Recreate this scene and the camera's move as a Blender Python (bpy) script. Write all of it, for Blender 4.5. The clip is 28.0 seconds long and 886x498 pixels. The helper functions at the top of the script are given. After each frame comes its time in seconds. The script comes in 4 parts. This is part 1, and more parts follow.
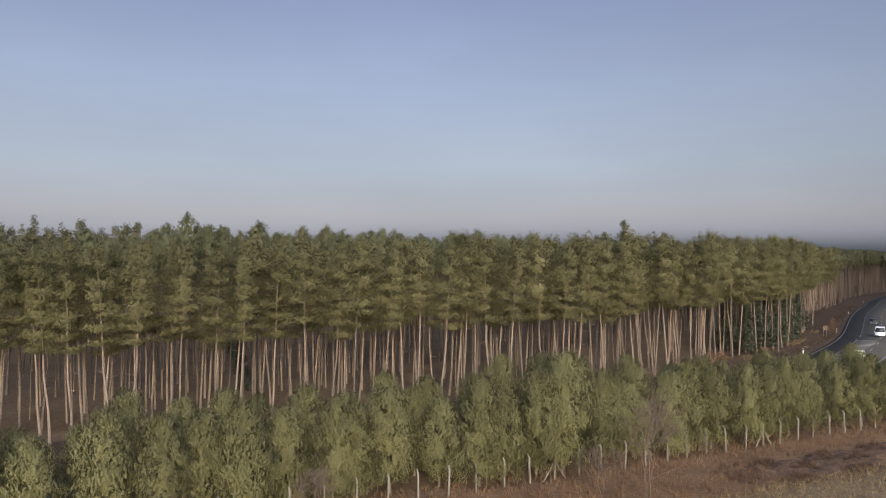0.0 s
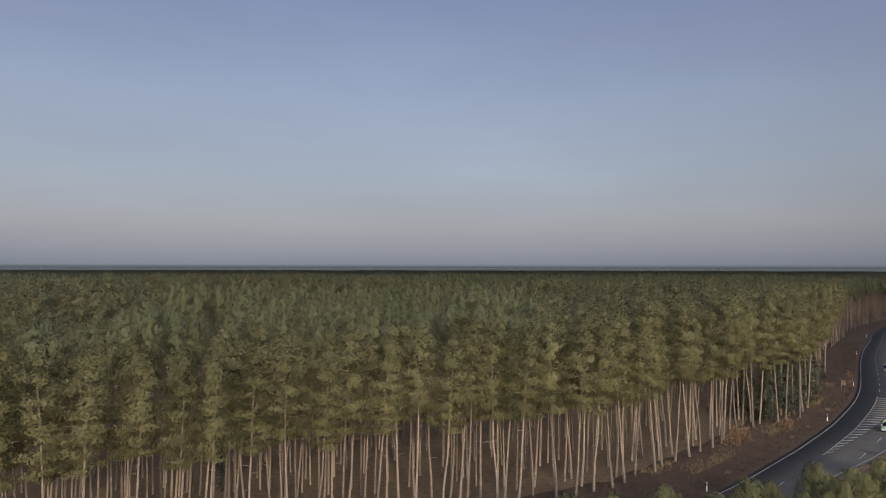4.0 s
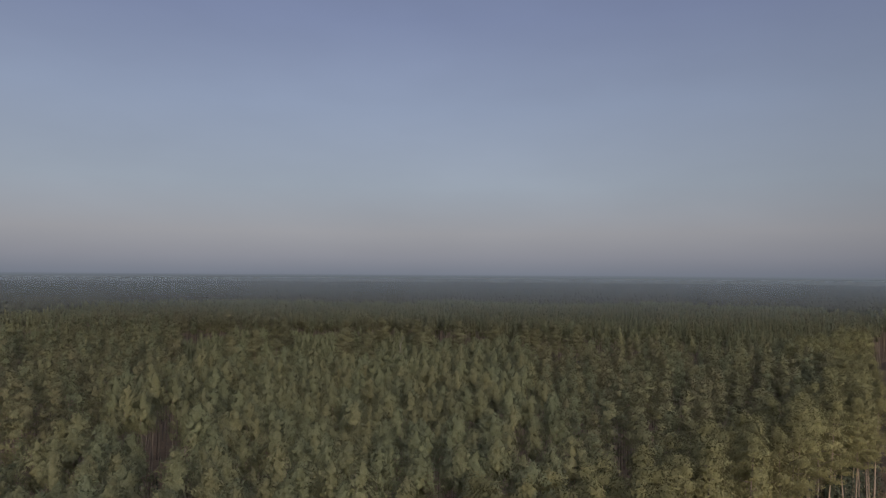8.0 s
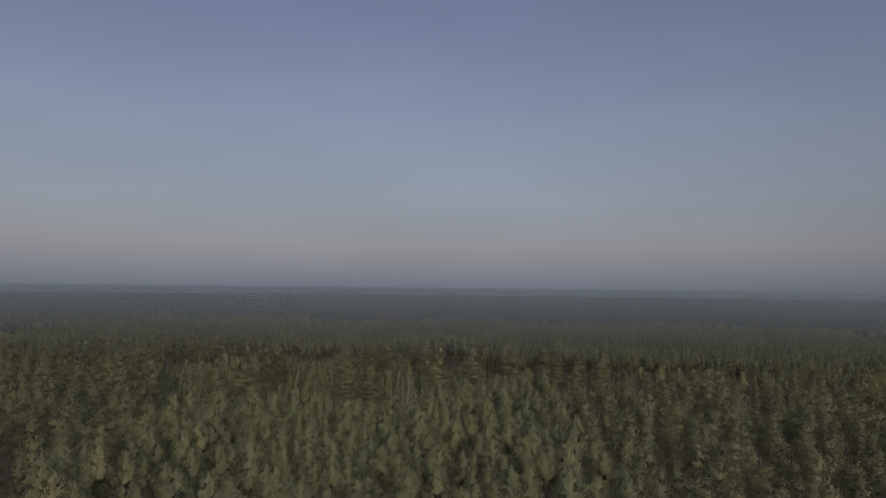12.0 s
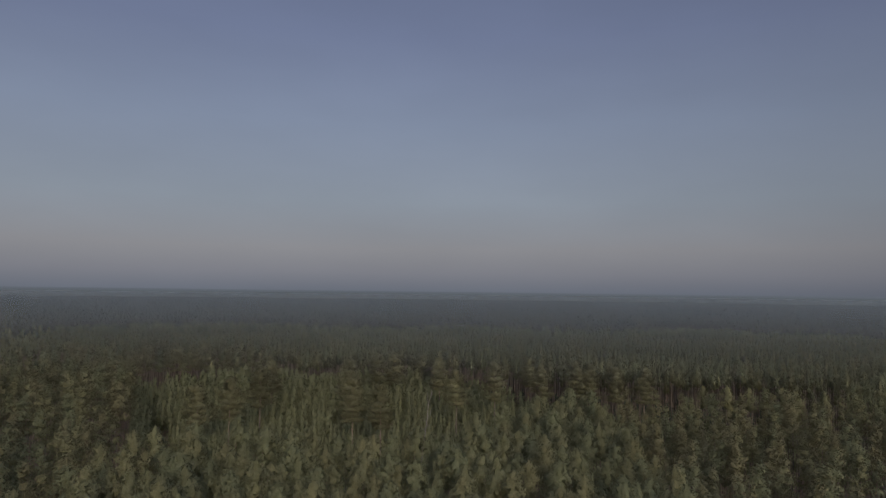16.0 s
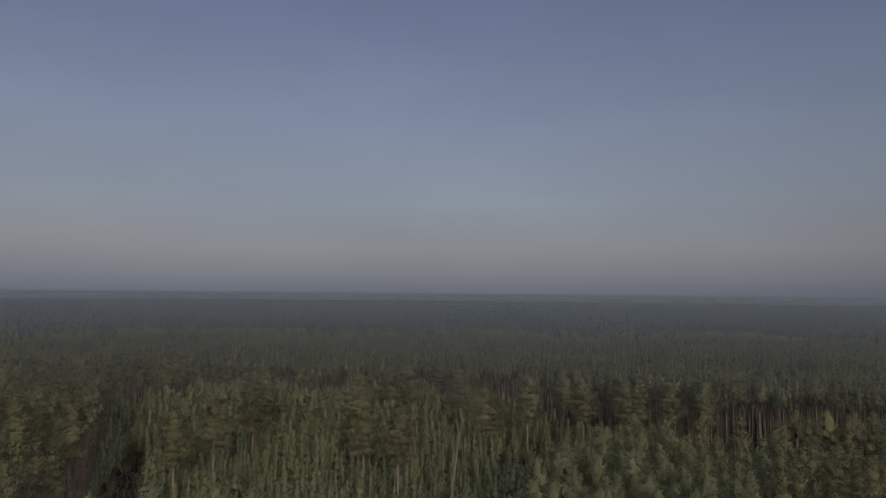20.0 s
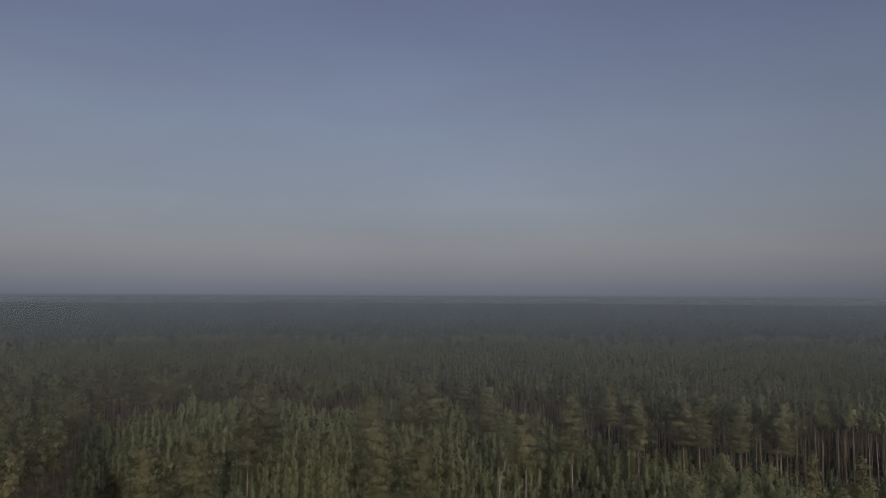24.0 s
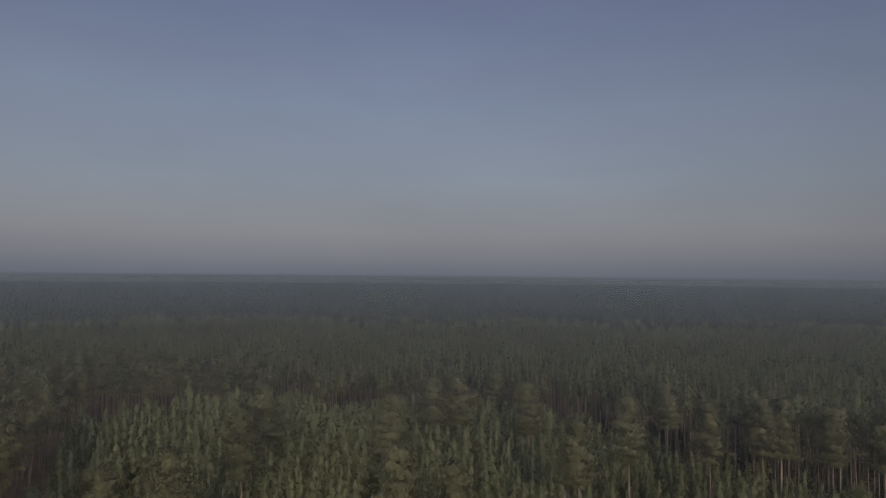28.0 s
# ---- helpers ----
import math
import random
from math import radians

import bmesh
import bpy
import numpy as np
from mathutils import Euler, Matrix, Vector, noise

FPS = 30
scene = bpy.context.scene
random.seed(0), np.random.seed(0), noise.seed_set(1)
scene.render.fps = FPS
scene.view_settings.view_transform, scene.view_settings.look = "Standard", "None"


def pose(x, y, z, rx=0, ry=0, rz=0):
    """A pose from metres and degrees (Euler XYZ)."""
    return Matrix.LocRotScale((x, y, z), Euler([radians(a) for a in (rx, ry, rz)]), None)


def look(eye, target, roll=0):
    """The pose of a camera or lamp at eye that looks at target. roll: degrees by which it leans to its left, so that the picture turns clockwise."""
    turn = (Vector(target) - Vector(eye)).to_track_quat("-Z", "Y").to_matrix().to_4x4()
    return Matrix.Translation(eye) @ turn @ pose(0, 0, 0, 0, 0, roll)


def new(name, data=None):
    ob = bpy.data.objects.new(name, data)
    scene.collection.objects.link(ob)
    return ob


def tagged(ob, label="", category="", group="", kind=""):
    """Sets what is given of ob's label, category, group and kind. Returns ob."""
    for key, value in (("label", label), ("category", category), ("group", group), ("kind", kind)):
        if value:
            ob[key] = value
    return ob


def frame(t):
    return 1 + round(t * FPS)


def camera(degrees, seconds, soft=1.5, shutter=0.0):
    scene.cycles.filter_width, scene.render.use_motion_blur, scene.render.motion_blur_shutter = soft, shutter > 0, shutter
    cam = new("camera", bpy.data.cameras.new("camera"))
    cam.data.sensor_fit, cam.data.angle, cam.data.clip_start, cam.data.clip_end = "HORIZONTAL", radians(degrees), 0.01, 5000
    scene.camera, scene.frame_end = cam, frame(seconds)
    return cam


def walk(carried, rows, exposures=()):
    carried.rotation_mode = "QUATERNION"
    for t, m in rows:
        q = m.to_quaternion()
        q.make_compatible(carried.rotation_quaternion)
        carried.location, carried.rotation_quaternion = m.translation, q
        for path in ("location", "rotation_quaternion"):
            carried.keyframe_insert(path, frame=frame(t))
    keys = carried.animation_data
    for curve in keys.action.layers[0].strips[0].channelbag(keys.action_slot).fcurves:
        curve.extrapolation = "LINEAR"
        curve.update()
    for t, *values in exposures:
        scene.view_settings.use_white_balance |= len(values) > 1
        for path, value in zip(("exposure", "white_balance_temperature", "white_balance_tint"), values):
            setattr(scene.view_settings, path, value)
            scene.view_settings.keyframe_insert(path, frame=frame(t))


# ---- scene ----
cam = camera(66.0, 28.0, soft=1.0)
PATH = [
    (0, (2.80, 0.08, 17.88), (1.172, 20.016, 18.121), 0.07),
    (0.5, (2.60, 0.93, 17.95), (0.998, 20.862, 18.198), 0.08),
    (1, (2.35, 1.85, 18.21), (0.781, 21.787, 18.482), 0.12),
    (1.5, (2.06, 2.85, 18.91), (0.513, 22.789, 19.217), 0.16),
    (2, (1.70, 3.93, 20.12), (0.190, 23.867, 20.511), 0.17),
    (2.5, (1.31, 5.07, 21.63), (-0.146, 25.015, 22.089), 0.17),
    (3, (0.96, 6.34, 23.19), (-0.440, 26.281, 23.718), 0.15),
    (3.5, (0.66, 7.84, 24.59), (-0.674, 27.789, 25.161), 0.13),
    (5.5, (0.28, 16.52, 31.24), (-0.851, 36.483, 31.813), 0.03),
    (6, (-0.08, 18.79, 32.61), (-1.183, 38.752, 33.225), 0.07),
    (6.5, (-0.56, 21.13, 34.01), (-1.633, 41.086, 34.653), 0.13),
    (7, (-1.13, 23.58, 35.35), (-2.177, 43.538, 36.058), 0.21),
    (7.5, (-1.74, 26.15, 36.64), (-2.772, 46.108, 37.403), 0.29),
    (8, (-2.37, 28.82, 37.87), (-3.390, 48.779, 38.673), 0.36),
    (8.5, (-3.03, 31.59, 38.93), (-4.031, 51.545, 39.788), 0.40),
    (9, (-3.71, 34.45, 39.80), (-4.701, 54.401, 40.695), 0.44),
    (9.5, (-4.41, 37.36, 40.37), (-5.397, 57.317, 41.326), 0.48),
    (10, (-5.13, 40.30, 40.80), (-6.109, 60.247, 41.816), 0.53),
    (10.5, (-5.86, 43.21, 41.06), (-6.824, 63.159, 42.116), 0.57),
    (11, (-6.58, 46.13, 41.16), (-7.534, 66.074, 42.255), 0.59),
    (11.5, (-7.31, 49.09, 41.19), (-8.261, 69.034, 42.332), 0.60),
    (12, (-8.10, 52.14, 41.20), (-9.043, 72.089, 42.355), 0.61),
    (12.5, (-8.96, 55.30, 41.21), (-9.893, 75.241, 42.385), 0.62),
    (14.5, (-13.18, 68.84, 41.12), (-13.984, 88.789, 42.348), 0.75),
    (15, (-14.08, 72.23, 41.11), (-14.877, 92.174, 42.341), 0.73),
    (15.5, (-14.94, 75.59, 41.11), (-15.726, 95.538, 42.365), 0.71),
    (16, (-15.75, 78.93, 41.11), (-16.544, 98.873, 42.385), 0.70),
    (16.5, (-16.55, 82.27, 41.14), (-17.351, 102.211, 42.423), 0.70),
    (17, (-17.35, 85.63, 41.19), (-18.156, 105.569, 42.473), 0.71),
    (17.5, (-18.14, 89.00, 41.25), (-18.957, 108.943, 42.539), 0.70),
    (18, (-18.93, 92.37, 41.31), (-19.758, 112.310, 42.607), 0.69),
    (18.5, (-19.73, 95.71, 41.36), (-20.565, 115.655, 42.662), 0.65),
    (19, (-20.55, 99.03, 41.41), (-21.380, 118.975, 42.698), 0.60),
    (19.5, (-21.38, 102.34, 41.44), (-22.203, 122.279, 42.729), 0.55),
    (20, (-22.21, 105.63, 41.44), (-23.020, 125.574, 42.750), 0.51),
    (20.5, (-22.98, 108.93, 41.43), (-23.791, 128.868, 42.733), 0.50),
    (21, (-23.66, 112.19, 41.44), (-24.488, 132.126, 42.749), 0.49),
    (21.5, (-24.26, 115.32, 41.48), (-25.111, 135.257, 42.834), 0.48),
    (23.5, (-25.91, 126.37, 42.22), (-27.000, 146.290, 43.557), 0.24),
    (24, (-26.40, 129.20, 42.27), (-27.547, 149.117, 43.639), 0.23),
    (24.5, (-26.90, 132.08, 42.27), (-28.109, 151.995, 43.643), 0.25),
    (25, (-27.41, 135.03, 42.23), (-28.677, 154.941, 43.615), 0.29),
    (25.5, (-27.88, 138.03, 42.17), (-29.212, 157.934, 43.550), 0.35),
    (26, (-28.26, 141.04, 42.10), (-29.672, 160.943, 43.510), 0.43),
    (26.5, (-28.53, 144.06, 42.04), (-30.048, 163.948, 43.467), 0.49),
    (27, (-28.72, 147.05, 41.99), (-30.338, 166.924, 43.487), 0.51),
    (27.5, (-29.10, 149.46, 41.92), (-30.784, 169.331, 43.462), 0.50),
    (28, (-29.62, 151.55, 42.18), (-31.371, 171.457, 42.982), 0.50),
]

# ---- light ----
EXPOSURES = [(0.0, 0.0), (1.0, 0.0), (2.0, -0.06), (3.5, -0.22), (5.5, -0.36), (8.0, -0.5), (11.0, -0.65), (14.5, -0.8), (17.0, -0.85), (21.0, -0.88), (25.0, -0.9), (28.0, -0.92)]
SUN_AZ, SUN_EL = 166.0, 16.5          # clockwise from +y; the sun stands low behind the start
walk(cam, [(t, look(eye, target, roll)) for t, eye, target, roll in PATH], EXPOSURES)

world = bpy.data.worlds.new("sky")
scene.world = world
world.use_nodes = True
wn, wl = world.node_tree.nodes, world.node_tree.links
wn.clear()
w_out, w_bg = wn.new("ShaderNodeOutputWorld"), wn.new("ShaderNodeBackground")
w_sky, w_tex, w_sep, w_ramp, w_mix = (wn.new("ShaderNodeTexSky"), wn.new("ShaderNodeTexCoord"), wn.new("ShaderNodeSeparateXYZ"),
                                      wn.new("ShaderNodeValToRGB"), wn.new("ShaderNodeMix"))
w_sky.sky_type, w_sky.sun_disc = "NISHITA", False
w_sky.sun_elevation, w_sky.sun_rotation = radians(SUN_EL), radians(SUN_AZ)
w_sky.air_density, w_sky.dust_density, w_sky.ozone_density = 1.0, 2.5, 1.5
w_mul = wn.new("ShaderNodeMapRange")
w_mul.inputs["From Min"].default_value, w_mul.inputs["From Max"].default_value = -0.02, 0.48
wl.new(w_tex.outputs["Generated"], w_sep.inputs[0])
wl.new(w_sep.outputs["Z"], w_mul.inputs["Value"])
wl.new(w_mul.outputs["Result"], w_ramp.inputs["Fac"])
ramp = w_ramp.color_ramp
SKY = [(0.00, (2.2, 2.55, 3.2)), (0.045, (2.6, 2.9, 3.65)), (0.095, (3.5, 3.6, 4.3)), (0.165, (4.3, 4.25, 4.75)), (0.30, (4.3, 4.8, 5.75)),
       (0.52, (3.75, 4.4, 6.05)), (0.75, (2.85, 3.35, 5.3)), (1.0, (2.25, 2.7, 4.5))]
while len(ramp.elements) < len(SKY):
    ramp.elements.new(0.5)
for el, (at, c) in zip(ramp.elements, SKY):
    el.position, el.color = at, (c[0] / 10, c[1] / 10, c[2] / 10, 1)
w_gain = wn.new("ShaderNodeVectorMath")
w_gain.operation = "SCALE"
w_gain.inputs["Scale"].default_value = 10.0
wl.new(w_ramp.outputs["Color"], w_gain.inputs[0])
w_mix.data_type = "RGBA"
w_mix.inputs["Factor"].default_value = 0.85
wl.new(w_sky.outputs["Color"], w_mix.inputs["A"])
wl.new(w_gain.outputs["Vector"], w_mix.inputs["B"])
# hazy sky brightened round the low sun, boosted as unseen fill for tree fronts
w_dot, w_fill_glow, w_amp = wn.new("ShaderNodeVectorMath"), wn.new("ShaderNodeMapRange"), wn.new("ShaderNodeVectorMath")
w_dot.operation, w_amp.operation, w_fill_glow.interpolation_type = "DOT_PRODUCT", "SCALE", "SMOOTHERSTEP"
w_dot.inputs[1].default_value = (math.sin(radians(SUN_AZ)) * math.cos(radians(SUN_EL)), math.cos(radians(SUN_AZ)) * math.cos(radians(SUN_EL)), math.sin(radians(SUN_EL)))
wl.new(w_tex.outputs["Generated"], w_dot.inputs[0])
wl.new(w_dot.outputs["Value"], w_fill_glow.inputs["Value"])
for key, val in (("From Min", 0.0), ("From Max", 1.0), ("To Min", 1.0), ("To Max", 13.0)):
    w_fill_glow.inputs[key].default_value = val
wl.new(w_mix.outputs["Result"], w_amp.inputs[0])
wl.new(w_fill_glow.outputs["Result"], w_amp.inputs["Scale"])
w_warm = wn.new("ShaderNodeMix")
w_warm.data_type, w_warm.blend_type = "RGBA", "MULTIPLY"
w_warm.inputs["B"].default_value = (1.12, 1.0, 0.80, 1)
w_part = wn.new("ShaderNodeMapRange")
for key, val in (("From Min", 1.0), ("From Max", 8.0), ("To Min", 0.0), ("To Max", 1.0)):
    w_part.inputs[key].default_value = val
wl.new(w_fill_glow.outputs["Result"], w_part.inputs["Value"])
wl.new(w_part.outputs["Result"], w_warm.inputs["Factor"])
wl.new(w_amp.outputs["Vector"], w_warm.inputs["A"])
w_map, w_noise, w_thin, w_veil = wn.new("ShaderNodeMapping"), wn.new("ShaderNodeTexNoise"), wn.new("ShaderNodeMapRange"), wn.new("ShaderNodeVectorMath")
w_map.inputs["Scale"].default_value = (1.0, 1.0, 3.0)
w_noise.inputs["Scale"].default_value, w_noise.inputs["Detail"].default_value = 3.2, 5.0
for key, val in (("From Min", 0.3), ("From Max", 0.7), ("To Min", 0.965), ("To Max", 1.045)):
    w_thin.inputs[key].default_value = val
w_veil.operation = "SCALE"
wl.new(w_tex.outputs["Generated"], w_map.inputs["Vector"])
wl.new(w_map.outputs["Vector"], w_noise.inputs["Vector"])
wl.new(w_noise.outputs["Fac"], w_thin.inputs["Value"])
wl.new(w_warm.outputs["Result"], w_veil.inputs[0])
# the hazy sky is a little paler opposite the sun; darker sides imitate vignetting
w_anti, w_lobe, w_both = wn.new("ShaderNodeVectorMath"), wn.new("ShaderNodeMapRange"), wn.new("ShaderNodeMath")
w_anti.operation, w_both.operation, w_lobe.interpolation_type = "DOT_PRODUCT", "MULTIPLY", "SMOOTHSTEP"
w_anti.inputs[1].default_value = (-math.sin(radians(SUN_AZ)), -math.cos(radians(SUN_AZ)), 0.0)
for key, val in (("From Min", 0.62), ("From Max", 0.98), ("To Min", 0.84), ("To Max", 1.07)):
    w_lobe.inputs[key].default_value = val
wl.new(w_tex.outputs["Generated"], w_anti.inputs[0])
wl.new(w_anti.outputs["Value"], w_lobe.inputs["Value"])
wl.new(w_thin.outputs["Result"], w_both.inputs[0])
wl.new(w_lobe.outputs["Result"], w_both.inputs[1])
wl.new(w_both.outputs[0], w_veil.inputs["Scale"])
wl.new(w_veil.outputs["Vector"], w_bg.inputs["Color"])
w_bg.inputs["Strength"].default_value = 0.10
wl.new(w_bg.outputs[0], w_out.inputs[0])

sun = new("sun", bpy.data.lights.new("sun", "SUN"))
sun.data.energy, sun.data.angle, sun.data.color = 3.6, radians(2.5), (1.0, 0.86, 0.68)
sa, se = radians(SUN_AZ), radians(SUN_EL)
SUN_FROM = Vector((math.sin(sa) * math.cos(se), math.cos(sa) * math.cos(se), math.sin(se)))
sun.matrix_world = look(SUN_FROM * 100, (0, 0, 0))


# ---- materials ----
def material(name, colours, scale=2.0, rough=0.8, bump=0.0, metal=0.0, fine=None, spec=0.3, by_object=0.0, by_island=0.0, leaf=0.0):
    """Procedural: colours mixed by noise at two scales, with a bump from the fine one."""
    m = bpy.data.materials.new(name)
    m.use_nodes = True
    n, l = m.node_tree.nodes, m.node_tree.links
    bsdf = n["Principled BSDF"]
    tex = n.new("ShaderNodeTexCoord")
    big, small = n.new("ShaderNodeTexNoise"), n.new("ShaderNodeTexNoise")
    big.inputs["Scale"].default_value, big.inputs["Detail"].default_value = scale, 3
    small.inputs["Scale"].default_value, small.inputs["Detail"].default_value = fine or scale * 9, 4
    geo = n.new("ShaderNodeNewGeometry")
    for t in (big, small):
        l.new(geo.outputs["Position"], t.inputs["Vector"])
    blend = n.new("ShaderNodeMath")
    blend.operation = "MULTIPLY_ADD"
    blend.inputs[1].default_value = 0.55
    l.new(small.outputs["Fac"], blend.inputs[0])
    half = n.new("ShaderNodeMath")
    half.operation = "MULTIPLY"
    half.inputs[1].default_value = 0.45
    l.new(big.outputs["Fac"], half.inputs[0])
    l.new(half.outputs[0], blend.inputs[2])
    value = blend.outputs[0]
    for amount, socket in ((by_object, "object"), (by_island, "island")):
        if amount:
            rnd = n.new("ShaderNodeObjectInfo").outputs["Random"] if socket == "object" else geo.outputs["Random Per Island"]
            add = n.new("ShaderNodeMath")
            add.operation = "MULTIPLY_ADD"
            add.inputs[1].default_value = amount
            l.new(rnd, add.inputs[0])
            shift = n.new("ShaderNodeMath")
            shift.operation = "SUBTRACT"
            shift.inputs[1].default_value = amount / 2
            l.new(value, shift.inputs[0])
            l.new(shift.outputs[0], add.inputs[2])
            value = add.outputs[0]
    r = n.new("ShaderNodeValToRGB")
    while len(r.color_ramp.elements) < len(colours):
        r.color_ramp.elements.new(0.5)
    for i, (el, c) in enumerate(zip(r.color_ramp.elements, colours)):
        el.position, el.color = 0.3 + 0.4 * i / max(1, len(colours) - 1), (*c, 1)
    l.new(value, r.inputs["Fac"])
    l.new(r.outputs["Color"], bsdf.inputs["Base Color"])
    bsdf.inputs["Roughness"].default_value, bsdf.inputs["Metallic"].default_value = rough, metal
    bsdf.inputs["Specular IOR Level"].default_value = spec
    if bump:
        b = n.new("ShaderNodeBump")
        b.inputs["Strength"].default_value, b.inputs["Distance"].default_value = 0.8, bump
        l.new(small.outputs["Fac"], b.inputs["Height"])
        l.new(b.outputs["Normal"], bsdf.inputs["Normal"])
    if leaf:
        tr, mx = n.new("ShaderNodeBsdfTranslucent"), n.new("ShaderNodeMixShader")
        l.new(r.outputs["Color"], tr.inputs["Color"])
        mx.inputs["Fac"].default_value = leaf
        l.new(bsdf.outputs[0], mx.inputs[1])
        l.new(tr.outputs[0], mx.inputs[2])
        l.new(mx.outputs[0], n["Material Output"].inputs["Surface"])
    return m


NEEDLES = material("pine_needles", [(0.082, 0.083, 0.046), (0.124, 0.125, 0.070), (0.174, 0.175, 0.098)], 0.10, 0.9, 0.1, fine=5, by_object=0.12, by_island=0.05, leaf=0.45, spec=0.04)
NEEDLES_EDGE = material("edge_pine_needles", [(0.091, 0.086, 0.042), (0.138, 0.130, 0.064), (0.193, 0.182, 0.090)], 0.10, 0.9, 0.1, fine=5, by_object=0.12, by_island=0.05, leaf=0.45, spec=0.04)
NEEDLES_WARM = material("olive_needles", [(0.087, 0.084, 0.046), (0.132, 0.128, 0.070), (0.185, 0.179, 0.098)], 0.10, 0.9, 0.1, fine=5, by_object=0.12, by_island=0.05, leaf=0.45, spec=0.04)
NEEDLES_DEEP = material("deep_green_needles", [(0.077, 0.081, 0.046), (0.116, 0.122, 0.070), (0.162, 0.171, 0.098)], 0.10, 0.9, 0.1, fine=5, by_object=0.12, by_island=0.05, leaf=0.45, spec=0.04)
NEEDLES_OLD = material("old_pine_needles", [(0.083, 0.078, 0.044), (0.126, 0.118, 0.067), (0.176, 0.165, 0.094)], 0.09, 0.9, 0.12, fine=4, by_object=0.12, by_island=0.05, leaf=0.45, spec=0.04)
NEEDLES_SEED = material("seed_pine_needles", [(0.073, 0.071, 0.040), (0.110, 0.107, 0.061), (0.154, 0.150, 0.085)], 0.09, 0.9, 0.12, fine=4, by_object=0.12, by_island=0.05, leaf=0.45, spec=0.04)
# darker needle copy: self-shade of porous crowns put into the far lumps' colour
NEEDLES_FAR_SHADED = material("shaded_distant_needles", [(0.034, 0.035, 0.024), (0.058, 0.060, 0.042), (0.087, 0.090, 0.063)], 0.05, 0.9, 0.2, fine=1.6, by_island=0.1, leaf=0.3, spec=0.04)
NEEDLES_YOUNG = material("young_pine_needles", [(0.074, 0.072, 0.035), (0.128, 0.124, 0.060), (0.192, 0.186, 0.090)], 0.3, 0.9, 0.07, fine=7, by_object=0.14, by_island=0.14, leaf=0.36, spec=0.04)
NEEDLES_BLUE = material("dense_young_needles", [(0.099, 0.100, 0.054), (0.150, 0.152, 0.082), (0.210, 0.213, 0.115)], 0.2, 0.9, 0.1, fine=4, by_island=0.05, leaf=0.45, spec=0.04)
NEEDLES_DARK = material("spruce_needles", [(0.022, 0.027, 0.016), (0.036, 0.042, 0.024)], 0.6, 0.75, fine=3.0, by_island=0.16, leaf=0.15)
BARK = material("pine_bark", [(0.068, 0.053, 0.041), (0.118, 0.092, 0.071), (0.177, 0.138, 0.106)], 0.7, 0.9, 0.02, fine=5.0, by_object=0.35, by_island=0.4)
TWIG = material("grey_twigs", [(0.066, 0.050, 0.037), (0.122, 0.094, 0.071)], 2.0, 0.9, by_island=0.3)
FLOOR = material("needle_litter", [(0.061, 0.041, 0.024), (0.105, 0.071, 0.041), (0.158, 0.106, 0.061)], 0.12, 0.95, 0.05, fine=1.6)
DRY = material("dry_grass", [(0.070, 0.049, 0.026), (0.123, 0.090, 0.048), (0.177, 0.134, 0.071)], 0.25, 0.95, 0.06, fine=4.0, by_island=0.4)
SOIL = material("ploughed_soil", [(0.021, 0.012, 0.007), (0.052, 0.031, 0.018), (0.099, 0.059, 0.034)], 0.5, 0.95, 0.06, fine=4.0)
VERGE = material("brown_verge", [(0.023, 0.014, 0.008), (0.040, 0.024, 0.013), (0.060, 0.036, 0.019)], 0.3, 0.95, 0.05, fine=3.0)
BRACKEN = material("rusty_grass", [(0.055, 0.032, 0.016), (0.098, 0.058, 0.030), (0.150, 0.092, 0.048)], 0.3, 0.95, 0.05, fine=3.0)
ASPHALT = material("asphalt", [(0.038, 0.036, 0.032), (0.050, 0.048, 0.043), (0.062, 0.060, 0.054)], 0.15, 0.92, 0.004, fine=8.0, spec=0.15)
PAINT = material("road_paint", [(0.145, 0.140, 0.132), (0.196, 0.190, 0.178)], 1.0, 0.7, fine=7.0)
CONCRETE = material("weathered_concrete", [(0.096, 0.086, 0.070), (0.166, 0.149, 0.124)], 2.0, 0.85, 0.004, fine=20.0)
WHITE = material("white_plastic", [(0.62, 0.62, 0.60), (0.75, 0.75, 0.73)], 2.0, 0.5)
BLACK = material("black_plastic", [(0.015, 0.015, 0.016), (0.03, 0.03, 0.03)], 4.0, 0.55)
YELLOW = material("sign_yellow", [(0.049, 0.033, 0.011), (0.062, 0.041, 0.015)], 1.5, 0.5)
STEEL = material("galvanised_steel", [(0.28, 0.29, 0.30), (0.42, 0.43, 0.44)], 3.0, 0.45, metal=0.8)
GLASS = material("dark_glass", [(0.012, 0.014, 0.016), (0.02, 0.022, 0.025)], 1.0, 0.08, spec=0.6)
RUBBER = material("tyre_rubber", [(0.014, 0.014, 0.014), (0.025, 0.025, 0.025)], 8.0, 0.85)
CAR_GREEN = material("pale_green_paint", [(0.42, 0.47, 0.30), (0.46, 0.51, 0.33)], 0.5, 0.3, spec=0.5)
CAR_WHITE = material("white_paint", [(0.66, 0.67, 0.68), (0.72, 0.73, 0.74)], 0.5, 0.3, spec=0.5)
CAR_DARK = material("dark_blue_paint", [(0.025, 0.028, 0.036), (0.03, 0.034, 0.045)], 0.5, 0.3, spec=0.5)
LAMP_RED = material("red_lens", [(0.30, 0.012, 0.01), (0.36, 0.015, 0.012)], 1.0, 0.25)
LAMP_CLEAR = material("clear_lens", [(0.55, 0.56, 0.57), (0.62, 0.63, 0.64)], 1.0, 0.15)


# ---- mesh helpers ----
rng = np.random.default_rng(11)


